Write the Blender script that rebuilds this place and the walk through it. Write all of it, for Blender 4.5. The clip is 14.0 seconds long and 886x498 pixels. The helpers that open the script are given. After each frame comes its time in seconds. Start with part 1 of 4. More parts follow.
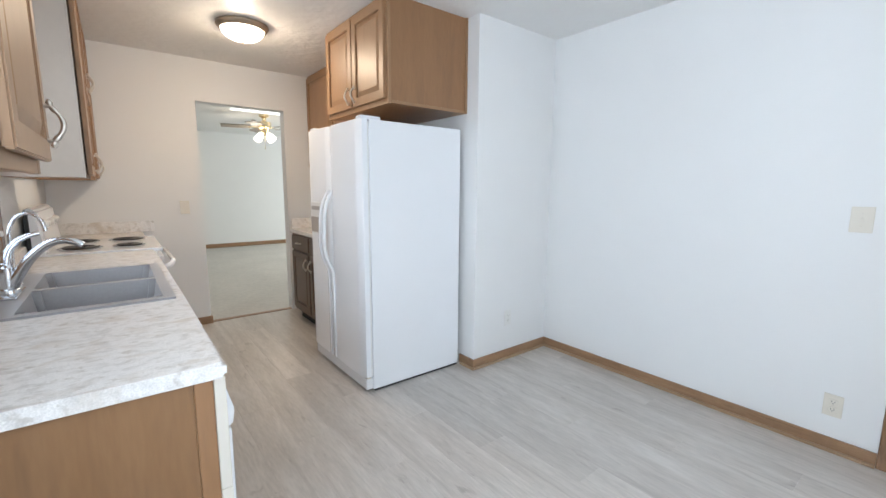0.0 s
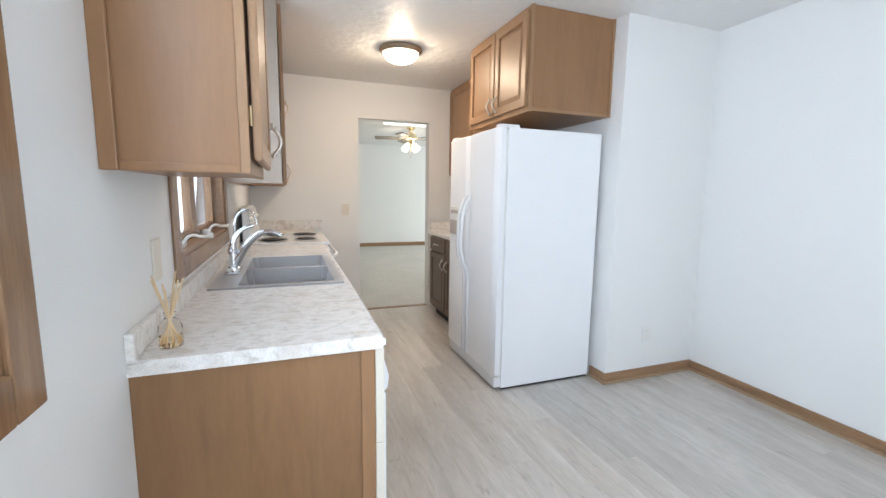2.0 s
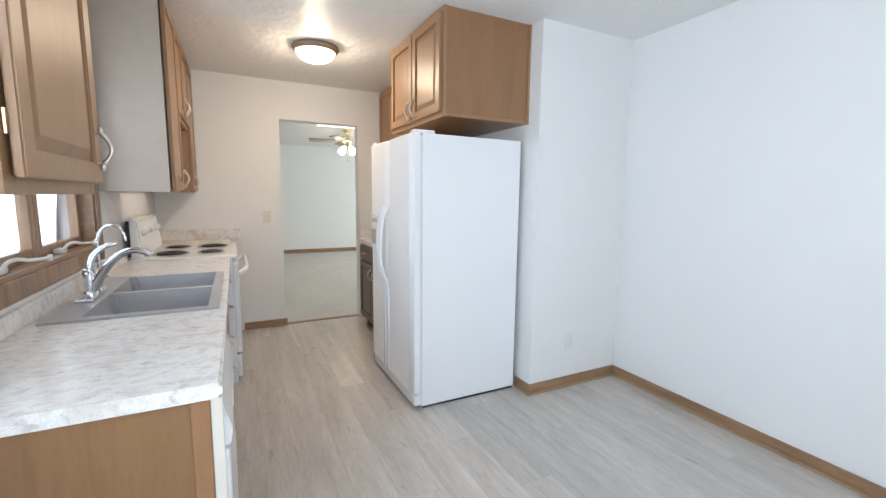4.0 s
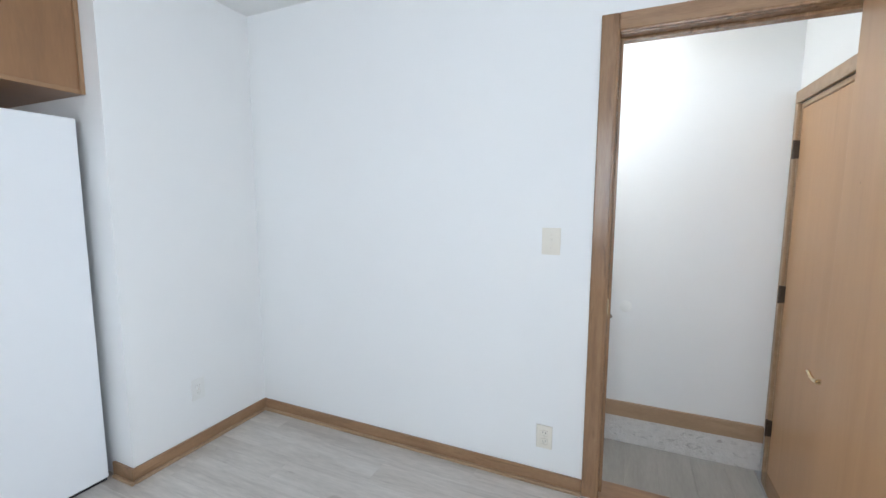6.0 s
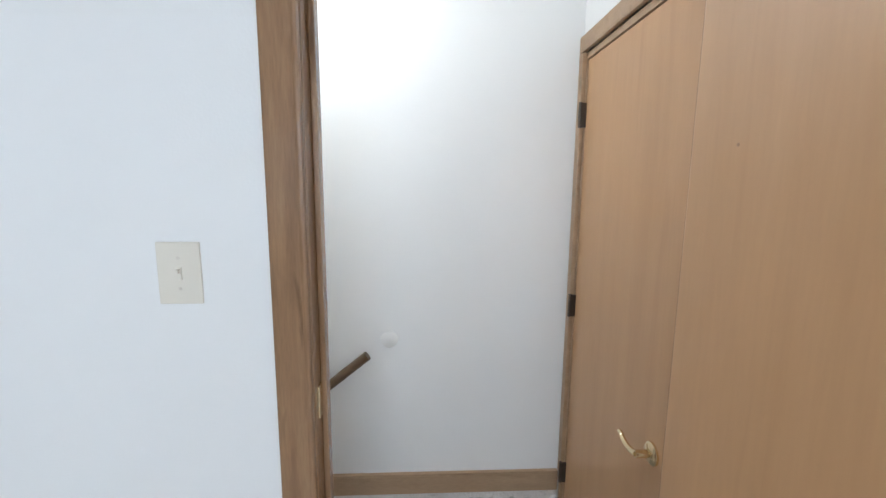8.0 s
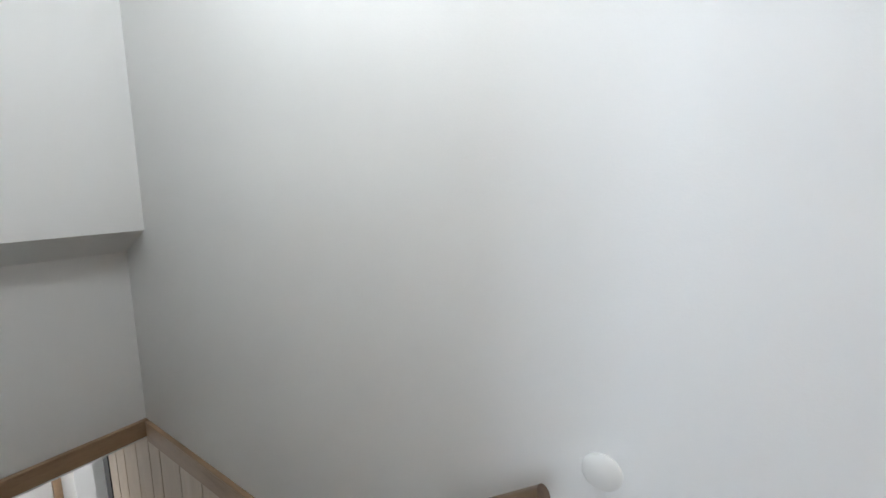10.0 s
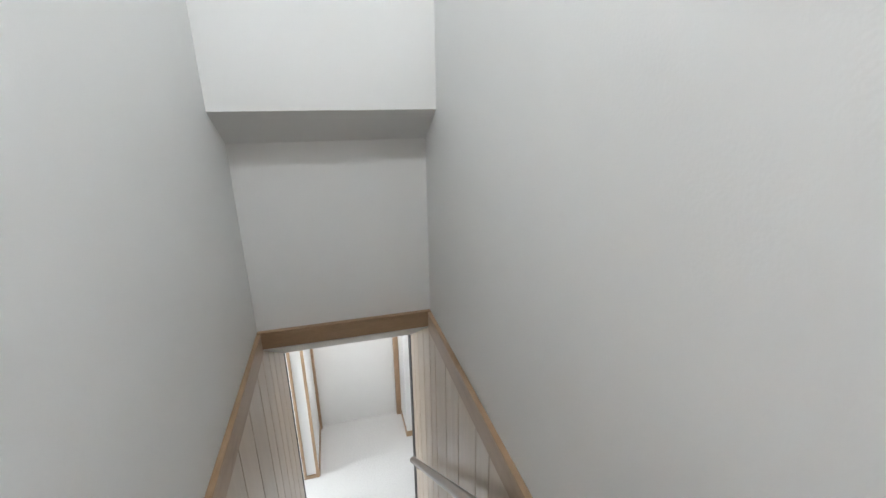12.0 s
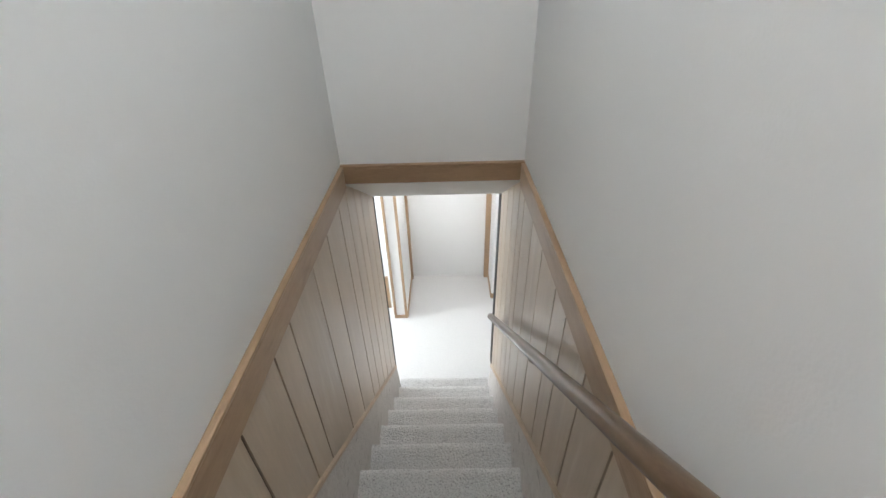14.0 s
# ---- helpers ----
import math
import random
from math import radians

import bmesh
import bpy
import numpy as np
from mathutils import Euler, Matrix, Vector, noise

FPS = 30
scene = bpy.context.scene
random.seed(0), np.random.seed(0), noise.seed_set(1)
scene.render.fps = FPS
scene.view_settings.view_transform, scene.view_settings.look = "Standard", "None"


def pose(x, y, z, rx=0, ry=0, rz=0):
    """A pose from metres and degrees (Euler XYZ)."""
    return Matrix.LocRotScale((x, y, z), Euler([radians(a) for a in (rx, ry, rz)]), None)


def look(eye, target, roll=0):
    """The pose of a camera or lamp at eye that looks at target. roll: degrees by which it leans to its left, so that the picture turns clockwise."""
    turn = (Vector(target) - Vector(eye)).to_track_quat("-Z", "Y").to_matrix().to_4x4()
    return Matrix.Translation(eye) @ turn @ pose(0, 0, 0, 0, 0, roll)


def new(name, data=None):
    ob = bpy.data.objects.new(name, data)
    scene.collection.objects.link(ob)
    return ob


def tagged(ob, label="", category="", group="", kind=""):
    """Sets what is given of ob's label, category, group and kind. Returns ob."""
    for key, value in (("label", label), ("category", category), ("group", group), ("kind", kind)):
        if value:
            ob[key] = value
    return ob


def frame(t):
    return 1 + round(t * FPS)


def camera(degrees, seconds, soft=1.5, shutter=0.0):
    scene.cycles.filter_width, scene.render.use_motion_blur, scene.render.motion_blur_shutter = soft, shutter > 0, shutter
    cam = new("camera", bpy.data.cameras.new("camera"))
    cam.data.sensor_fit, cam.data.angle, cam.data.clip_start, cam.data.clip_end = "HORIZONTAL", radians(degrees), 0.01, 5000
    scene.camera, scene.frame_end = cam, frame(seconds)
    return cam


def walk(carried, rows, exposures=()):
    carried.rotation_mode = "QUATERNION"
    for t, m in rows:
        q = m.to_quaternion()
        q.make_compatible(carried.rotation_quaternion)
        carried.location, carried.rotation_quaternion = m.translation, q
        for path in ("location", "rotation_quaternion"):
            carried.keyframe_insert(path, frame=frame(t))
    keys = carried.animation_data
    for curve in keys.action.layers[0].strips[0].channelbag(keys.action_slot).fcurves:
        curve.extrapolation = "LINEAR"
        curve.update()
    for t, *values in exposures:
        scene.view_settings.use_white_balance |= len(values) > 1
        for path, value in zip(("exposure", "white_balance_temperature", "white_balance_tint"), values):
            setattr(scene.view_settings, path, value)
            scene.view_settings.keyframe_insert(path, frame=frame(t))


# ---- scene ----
cam = camera(93.7, 14.0)

PATH = [
    (0, (0.555, 1.556, 1.313), (1.776, 3.113, 1.022), 0.4),
    (0.5, (0.522, 1.529, 1.31), (1.58, 3.201, 1.022), 0.4),
    (1, (0.502, 1.527, 1.308), (1.411, 3.286, 1.027), 0.3),
    (1.5, (0.487, 1.479, 1.301), (1.256, 3.305, 1.031), 0.7),
    (2, (0.487, 1.491, 1.303), (1.174, 3.35, 1.038), 0.8),
    (4.5, (0.897, 1.569, 1.355), (1.966, 3.242, 1.113), 0.5),
    (5, (1.04, 1.631, 1.359), (2.411, 3.068, 1.125), 0.5),
    (5.5, (1.202, 1.629, 1.365), (2.827, 2.77, 1.129), 0.3),
    (6, (1.41, 1.572, 1.356), (3.228, 2.374, 1.128), 0.2),
    (6.5, (1.661, 1.488, 1.348), (3.569, 2.046, 1.126), 0.2),
    (7, (1.908, 1.468, 1.376), (3.862, 1.816, 1.126), 0.1),
    (7.5, (2.164, 1.448, 1.372), (4.142, 1.565, 1.105), 0.2),
    (8, (2.505, 1.411, 1.347), (4.481, 1.311, 1.052), 0.5),
    (9.1, (3.06, 1.4, 1.315), (4.97, 1.87, 0.93), 0.9),
    (10.3, (3.53, 1.5, 1.232), (5.068, 2.708, 0.798), 1.3),
    (10.5, (3.54, 1.58, 1.24), (4.979, 2.868, 0.737), 1.0),
    (11, (3.659, 1.635, 1.147), (4.74, 3.244, 0.652), 0.4),
    (11.5, (3.749, 1.69, 1.024), (4.533, 3.455, 0.505), -0.5),
    (12, (3.808, 1.765, 0.952), (4.295, 3.606, 0.343), -0.9),
    (12.5, (3.851, 1.809, 0.89), (4.07, 3.653, 0.147), -1.4),
    (13, (3.877, 1.835, 0.832), (3.973, 3.632, -0.039), -1.2),
    (13.5, (3.887, 1.853, 0.785), (3.914, 3.583, -0.217), -2.1),
    (14, (3.881, 1.893, 0.76), (3.853, 3.541, -0.373), -1.8),
]
walk(cam, [(t, look(e, g, r)) for t, e, g, r in PATH], [(0, -0.1), (1.0, -0.02), (2.2, 0.02), (5, -0.1), (8.0, -0.2), (10.3, -0.12), (11.5, 0.18), (14, 0.52)])

# ---- world, light ----
world = bpy.data.worlds.new("world")
scene.world = world
world.use_nodes = True
wn = world.node_tree
sky = wn.nodes.new("ShaderNodeTexSky")
sky.sky_type, sky.sun_disc = "NISHITA", False
sky.sun_elevation, sky.sun_rotation = radians(48), radians(37)
wn.nodes["Background"].inputs[1].default_value = 0.12
wn.links.new(sky.outputs[0], wn.nodes["Background"].inputs[0])
sun = new("sun", bpy.data.lights.new("sun", "SUN"))
sun.data.energy, sun.data.angle, sun.data.color = 2.5, radians(0.5), (1.0, 0.95, 0.88)
sun.matrix_world = look((6, 8, 11), (0, 0, 0))


def area(name, eye, target, w, h, watts, colour):
    l = new(name, bpy.data.lights.new(name, "AREA"))
    l.data.shape, l.data.size, l.data.size_y = "RECTANGLE", w, h
    l.data.energy, l.data.color = watts, colour
    l.matrix_world = look(eye, target)
    return l


def bulb(name, place, watts, colour, radius):
    l = new(name, bpy.data.lights.new(name, "POINT"))
    l.data.energy, l.data.color, l.data.shadow_soft_size = watts, colour, radius
    l.location = place
    return l


DAY = (0.75, 0.865, 1.0)
WARM = (1.0, 0.80, 0.59)
area("daylight_dining", (0.02, 1.40, 1.62), (2.0, 1.40, 1.35), 1.35, 1.05, 41, (0.72, 0.85, 1.0))
# added lamp in the unseen south opening, lights the faces turned south
area("added_back_daylight", (1.7, -0.93, 1.25), (1.7, 2.0, 1.2), 1.7, 1.95, 52, DAY)
area("daylight_sink", (0.02, 3.70, 1.5), (2.0, 3.70, 1.3), 0.9, 0.9, 9, DAY)
# added lamp at an unseen opening, placed to leave the near jamb dim
area("added_living_daylight", (6.13, 9.0, 1.4), (2.0, 9.0, 1.2), 2.2, 1.4, 100, (0.84, 0.94, 0.97))
# added fill lamp before the closed west basement wall, no window there
area("basement_side_fill", (2.14, 4.85, -1.3), (3.6, 5.0, -1.5), 0.5, 1.0, 34, (0.85, 0.93, 1.0))
bulb("kitchen_bulb", (1.36, 4.89, 2.345), 14, WARM, 0.05)
area("kitchen_bowl", (1.36, 4.89, 2.318), (1.36, 4.8901, 0.0), 0.2, 0.2, 8, WARM)
# unseen lamp added over the stairs to brighten the stairwell walls
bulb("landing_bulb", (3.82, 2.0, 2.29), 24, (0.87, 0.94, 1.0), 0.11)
# unseen lamp added to brighten the basement hall
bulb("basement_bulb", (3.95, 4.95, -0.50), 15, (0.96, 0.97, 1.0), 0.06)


# ---- materials ----
def material(name, colour, rough=0.6, second=None, scale=6.0, amount=0.5, stretch=(1, 1, 1), bump=0.0, bump_scale=None,
             metal=0.0, spread=0.0, fine=0.0, coat=0.0, low=0.25, high=0.75):
    """A surface with a broad variation from colour to second, a fine grain, relief, and a spread from piece to piece."""
    m = bpy.data.materials.new(name)
    m.use_nodes = True
    n, l = m.node_tree.nodes, m.node_tree.links
    b = n["Principled BSDF"]
    b.inputs["Roughness"].default_value, b.inputs["Metallic"].default_value = rough, metal
    b.inputs["Coat Weight"].default_value = coat
    tc = n.new("ShaderNodeTexCoord")
    mp = n.new("ShaderNodeMapping")
    mp.inputs["Scale"].default_value = stretch
    l.new(tc.outputs["Object"], mp.inputs["Vector"])
    vec = mp.outputs["Vector"]
    if spread:
        info = n.new("ShaderNodeObjectInfo")
        off = n.new("ShaderNodeVectorMath")
        off.operation = "MULTIPLY_ADD"
        l.new(info.outputs["Random"], off.inputs[0])
        off.inputs[1].default_value = (31.0, 17.0, 23.0)
        l.new(vec, off.inputs[2])
        vec = off.outputs[0]
    tex = n.new("ShaderNodeTexNoise")
    tex.inputs["Scale"].default_value, tex.inputs["Detail"].default_value = scale, 6
    l.new(vec, tex.inputs["Vector"])
    ramp = n.new("ShaderNodeMapRange")
    ramp.inputs[1].default_value, ramp.inputs[2].default_value = low, high
    ramp.inputs[4].default_value = amount
    l.new(tex.outputs["Fac"], ramp.inputs[0])
    mix = n.new("ShaderNodeMix")
    mix.data_type = "RGBA"
    mix.inputs[6].default_value, mix.inputs[7].default_value = (*colour, 1), (*(second or colour), 1)
    l.new(ramp.outputs[0], mix.inputs[0])
    out = mix.outputs[2]
    if fine or spread:
        hsv = n.new("ShaderNodeHueSaturation")
        l.new(out, hsv.inputs["Color"])
        v = None
        if fine:
            g = n.new("ShaderNodeTexNoise")
            g.inputs["Scale"].default_value, g.inputs["Detail"].default_value = scale * 9, 4
            l.new(vec, g.inputs["Vector"])
            r2 = n.new("ShaderNodeMapRange")
            r2.inputs[3].default_value, r2.inputs[4].default_value = 1 - fine, 1 + fine
            l.new(g.outputs["Fac"], r2.inputs[0])
            v = r2.outputs[0]
        if spread:
            r3 = n.new("ShaderNodeMapRange")
            r3.inputs[3].default_value, r3.inputs[4].default_value = 1 - spread, 1 + spread
            l.new(info.outputs["Random"], r3.inputs[0])
            if v is None:
                v = r3.outputs[0]
            else:
                mu = n.new("ShaderNodeMath")
                mu.operation = "MULTIPLY"
                l.new(v, mu.inputs[0]), l.new(r3.outputs[0], mu.inputs[1])
                v = mu.outputs[0]
        l.new(v, hsv.inputs["Value"])
        out = hsv.outputs[0]
    l.new(out, b.inputs["Base Color"])
    if bump:
        h = n.new("ShaderNodeTexNoise")
        h.inputs["Scale"].default_value, h.inputs["Detail"].default_value = bump_scale or scale * 8, 5
        l.new(vec, h.inputs["Vector"])
        bp = n.new("ShaderNodeBump")
        bp.inputs["Strength"].default_value, bp.inputs["Distance"].default_value = bump, 0.01
        l.new(h.outputs["Fac"], bp.inputs["Height"])
        l.new(bp.outputs[0], b.inputs["Normal"])
    return m


def glowing(name, colour, strength):
    m = bpy.data.materials.new(name)
    m.use_nodes = True
    b = m.node_tree.nodes["Principled BSDF"]
    b.inputs["Base Color"].default_value = (*colour, 1)
    b.inputs["Emission Color"].default_value = (*colour, 1)
    b.inputs["Emission Strength"].default_value = strength
    return m


def glass(name, tint=(1, 1, 1), rough=0.0, ior=1.45):
    m = bpy.data.materials.new(name)
    m.use_nodes = True
    b = m.node_tree.nodes["Principled BSDF"]
    b.inputs["Base Color"].default_value = (*tint, 1)
    b.inputs["Transmission Weight"].default_value, b.inputs["Roughness"].default_value = 1.0, rough
    b.inputs["IOR"].default_value = ior
    return m


WALL = material("wall_paint", (0.80, 0.795, 0.78), 0.55, (0.775, 0.77, 0.757), 3.0, 0.6, bump=0.05, bump_scale=180)
CEIL = material("ceiling_paint", (0.82, 0.815, 0.80), 0.50, (0.79, 0.785, 0.77), 4.0, 0.5, bump=0.75, bump_scale=15)
PLANK = material("vinyl_plank", (0.45, 0.41, 0.37), 0.30, (0.60, 0.56, 0.515), 2.0, 1.0, (5, 0.75, 1), 0.03, 30, spread=0.045, fine=0.22)
LANDING = material("worn_grey_plank", (0.30, 0.285, 0.258), 0.32, (0.40, 0.38, 0.35), 2.0, 1.0, (5, 0.75, 1), 0.03, 30, spread=0.04, fine=0.16)
JOINT = material("floor_joint", (0.42, 0.39, 0.355), 0.8, (0.36, 0.335, 0.305), 9.0)
OAK_Y = material("oak_along_y", (0.36, 0.212, 0.115), 0.3, (0.20, 0.108, 0.055), 5.0, 0.8, (6, 0.7, 6), 0.05, 60, fine=0.22)
OAK_X = material("oak_along_x", (0.36, 0.212, 0.115), 0.3, (0.20, 0.108, 0.055), 5.0, 0.8, (0.7, 6, 6), 0.05, 60, fine=0.22)
OAK_Z = material("oak_upright", (0.33, 0.19, 0.10), 0.22, (0.19, 0.10, 0.05), 5.0, 0.9, (6, 6, 0.6), 0.05, 60, fine=0.22)
OAK_PALE = material("pale_oak_trim", (0.41, 0.275, 0.168), 0.36, (0.32, 0.205, 0.118), 5.0, 0.8, (5, 0.8, 5), 0.05, 60, fine=0.18)
OAK_HEAD = material("pale_oak_header", (0.36, 0.235, 0.14), 0.36, (0.28, 0.175, 0.10), 5.0, 0.8, (0.8, 5, 5), 0.05, 60, fine=0.18)
MAPLE = material("maple_cabinet", (0.35, 0.203, 0.106), 0.40, (0.29, 0.16, 0.08), 3.5, 0.8, (3, 3, 0.9), 0.02, 60, fine=0.09)
MAPLE_END = material("maple_end_panel", (0.315, 0.167, 0.079), 0.33, (0.26, 0.132, 0.060), 3.0, 0.8, (4, 4, 0.6), 0.03, 60, fine=0.12)
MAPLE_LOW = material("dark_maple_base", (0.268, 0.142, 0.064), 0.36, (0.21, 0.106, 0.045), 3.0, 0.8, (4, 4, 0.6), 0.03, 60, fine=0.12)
BROWN = material("taupe_brown_cabinet", (0.135, 0.088, 0.060), 0.36, (0.105, 0.066, 0.044), 3.5, 0.8, (3, 3, 0.9), 0.02, 60, fine=0.1)
BLADE = material("weathered_blade", (0.30, 0.265, 0.225), 0.45, (0.22, 0.19, 0.155), 8.0, 0.8, fine=0.15)
SLAB = material("door_veneer", (0.52, 0.305, 0.156), 0.34, (0.44, 0.252, 0.124), 2.2, 0.7, (5, 5, 0.45), 0.015, 60, fine=0.06)
WHITE_MEL = material("white_cabinet_side", (0.43, 0.385, 0.345), 0.35, (0.38, 0.34, 0.30), 2.0, 0.5)
WHITE = material("white_enamel", (0.84, 0.85, 0.86), 0.22, (0.81, 0.82, 0.83), 4.0, 0.5, coat=0.3)
FRIDGE = material("white_textured_steel", (0.84, 0.85, 0.86), 0.34, (0.81, 0.82, 0.83), 4.0, 0.5, bump=0.04, bump_scale=260)
WHITE_TRIM = material("white_plastic", (0.78, 0.77, 0.74), 0.4, (0.74, 0.73, 0.70), 5.0, 0.5)
ALMOND = material("almond_plastic", (0.72, 0.67, 0.58), 0.38, (0.69, 0.64, 0.55), 8.0, 0.5)
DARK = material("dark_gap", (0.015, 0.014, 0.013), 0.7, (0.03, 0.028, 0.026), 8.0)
BLACK = material("black_coil", (0.018, 0.018, 0.018), 0.5, (0.04, 0.038, 0.036), 20.0)
CHROME = material("brushed_chrome", (0.72, 0.74, 0.77), 0.18, (0.66, 0.68, 0.71), 20.0, metal=1.0)
NICKEL = material("satin_nickel", (0.70, 0.64, 0.56), 0.28, (0.62, 0.57, 0.50), 20.0, metal=1.0)
BRASS = material("polished_brass", (0.80, 0.66, 0.42), 0.2, (0.72, 0.58, 0.36), 20.0, metal=1.0)
BRONZE = material("brushed_bronze", (0.46, 0.385, 0.30), 0.42, (0.38, 0.31, 0.235), 20.0, metal=0.7)
SINK = material("grey_composite", (0.38, 0.375, 0.38), 0.28, (0.34, 0.335, 0.34), 12.0, fine=0.10)
LAMINATE = material("marbled_laminate", (0.81, 0.785, 0.755), 0.26, (0.40, 0.365, 0.33), 30.0, 0.6, (1, 1.5, 1), fine=0.30, low=0.48, high=0.82)
CARPET = material("speckled_carpet", (0.62, 0.605, 0.585), 0.95, (0.13, 0.12, 0.115), 150.0, 0.9, bump=1.0, bump_scale=110, fine=0.25, low=0.52, high=0.76)
# paler copy of the stair carpet: the hall's brightness put into colour
CARPET_BRIGHT = material("brightened_hall_carpet", (0.72, 0.71, 0.695), 0.95, (0.42, 0.41, 0.40), 90.0, 0.5, bump=0.8, bump_scale=90, fine=0.12, low=0.5, high=0.8)
HINGE = material("dark_bronze", (0.075, 0.055, 0.042), 0.4, (0.05, 0.036, 0.028), 30.0, metal=0.6)
CREAM = material("cream_cabinet_side", (0.48, 0.41, 0.345), 0.2, (0.42, 0.355, 0.295), 2.0, 0.6, fine=0.05)
UPSTAND = material("pale_matted_carpet", (0.66, 0.63, 0.60), 0.95, (0.55, 0.52, 0.49), 30.0, 0.8, bump=0.8, bump_scale=70, fine=0.12)
CARPET_LIV = material("plain_carpet", (0.64, 0.61, 0.56), 0.95, (0.53, 0.505, 0.465), 2.0, 0.7, bump=0.7, bump_scale=160, fine=0.15)
PANEL = material("pale_panelling", (0.57, 0.455, 0.335), 0.28, (0.47, 0.362, 0.258), 3.0, 0.9, (4, 4, 0.5), 0.03, 70, spread=0.07, fine=0.10)
PALE_STRIP = material("pale_strip", (0.56, 0.43, 0.31), 0.4, (0.46, 0.34, 0.235), 8.0, 0.8, fine=0.15)
RAILWOOD = material("worn_rail", (0.165, 0.10, 0.056), 0.28, (0.085, 0.05, 0.027), 5.0, 0.9, (8, 1.2, 1.2), fine=0.3, coat=0.3)
REED = material("diffuser_reed", (0.74, 0.55, 0.34), 0.6, (0.52, 0.35, 0.18), 20.0)
AMBER = glass("amber_oil", (1.0, 0.86, 0.66), 0.0, 1.15)
CLEAR = glass("clear_glass")
THIN = glass("thin_bottle_glass", (0.98, 0.97, 0.95), 0.0, 1.12)


def marked(m, colour, scale, stretch, low, high, amount):
    """Scattered marks of another colour, of their own shape, over a finished surface: knots, scuffs, chips."""
    n, l = m.node_tree.nodes, m.node_tree.links
    b = n["Principled BSDF"]
    under = b.inputs["Base Color"].links[0].from_socket
    info = n.new("ShaderNodeObjectInfo")
    tc = n.new("ShaderNodeTexCoord")
    mp = n.new("ShaderNodeMapping")
    mp.inputs["Scale"].default_value = stretch
    l.new(tc.outputs["Object"], mp.inputs["Vector"])
    off = n.new("ShaderNodeVectorMath")
    off.operation = "MULTIPLY_ADD"
    l.new(info.outputs["Random"], off.inputs[0])
    off.inputs[1].default_value = (13.0, 41.0, 7.0)
    l.new(mp.outputs["Vector"], off.inputs[2])
    tex = n.new("ShaderNodeTexNoise")
    tex.inputs["Scale"].default_value, tex.inputs["Detail"].default_value, tex.inputs["Distortion"].default_value = scale, 5, 0.6
    l.new(off.outputs[0], tex.inputs["Vector"])
    ramp = n.new("ShaderNodeMapRange")
    ramp.inputs[1].default_value, ramp.inputs[2].default_value, ramp.inputs[4].default_value = low, high, amount
    l.new(tex.outputs["Fac"], ramp.inputs[0])
    mix = n.new("ShaderNodeMix")
    mix.data_type = "RGBA"
    mix.inputs[7].default_value = (*colour, 1)
    l.new(ramp.outputs[0], mix.inputs[0])
    l.new(under, mix.inputs[6])
    l.new(mix.outputs[2], b.inputs["Base Color"])


marked(PLANK, (0.24, 0.205, 0.175), 9.0, (2.2, 0.8, 1), 0.65, 0.76, 0.5)
marked(PLANK, (0.36, 0.325, 0.29), 3.2, (7, 0.45, 1), 0.54, 0.70, 0.55)
marked(PLANK, (0.66, 0.63, 0.59), 2.6, (4, 0.6, 1), 0.55, 0.72, 0.5)
marked(OAK_Z, (0.12, 0.062, 0.03), 4.0, (5, 5, 0.7), 0.60, 0.72, 0.75)
marked(OAK_Y, (0.15, 0.08, 0.04), 6.0, (5, 0.8, 5), 0.60, 0.72, 0.6)
marked(OAK_X, (0.15, 0.08, 0.04), 6.0, (0.8, 5, 5), 0.60, 0.72, 0.6)
marked(OAK_PALE, (0.25, 0.15, 0.08), 5.0, (5, 0.9, 5), 0.58, 0.72, 0.55)
marked(PANEL, (0.66, 0.58, 0.48), 3.0, (5, 5, 0.5), 0.54, 0.72, 0.4)
marked(LAMINATE, (0.56, 0.47, 0.38), 11.0, (1, 1.5, 1), 0.54, 0.70, 0.5)
marked(LAMINATE, (0.47, 0.415, 0.355), 32.0, (1, 1.5, 1), 0.57, 0.70, 0.55)
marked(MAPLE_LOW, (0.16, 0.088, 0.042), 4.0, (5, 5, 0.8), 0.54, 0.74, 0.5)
marked(MAPLE_END, (0.22, 0.122, 0.062), 4.0, (5, 5, 0.8), 0.56, 0.74, 0.5)
marked(MAPLE, (0.25, 0.14, 0.072), 5.0, (5, 5, 0.8), 0.58, 0.74, 0.4)
marked(UPSTAND, (0.26, 0.24, 0.22), 26.0, (1, 0.6, 1.6), 0.60, 0.72, 0.7)
marked(CARPET, (0.30, 0.285, 0.27), 14.0, (0.7, 2.5, 1), 0.58, 0.74, 0.5)
marked(SLAB, (0.40, 0.225, 0.11), 3.0, (7, 7, 0.4), 0.58, 0.74, 0.4)
GLOBE = glowing("frosted_lit_glass", (1.0, 0.93, 0.80), 5.0)
TULIP = glowing("lit_tulip_glass", (1.0, 0.93, 0.82), 6.0)
# glow for the bowls of the two added ceiling lights
ADDED_GLOW = glowing("added_lamp_glow", (0.95, 0.98, 1.0), 3.0)
# emission that draws a bright reflected band, not a lamp
BRIGHT_BAND = glowing("glowing_bright_band", (0.97, 0.98, 1.0), 1.6)


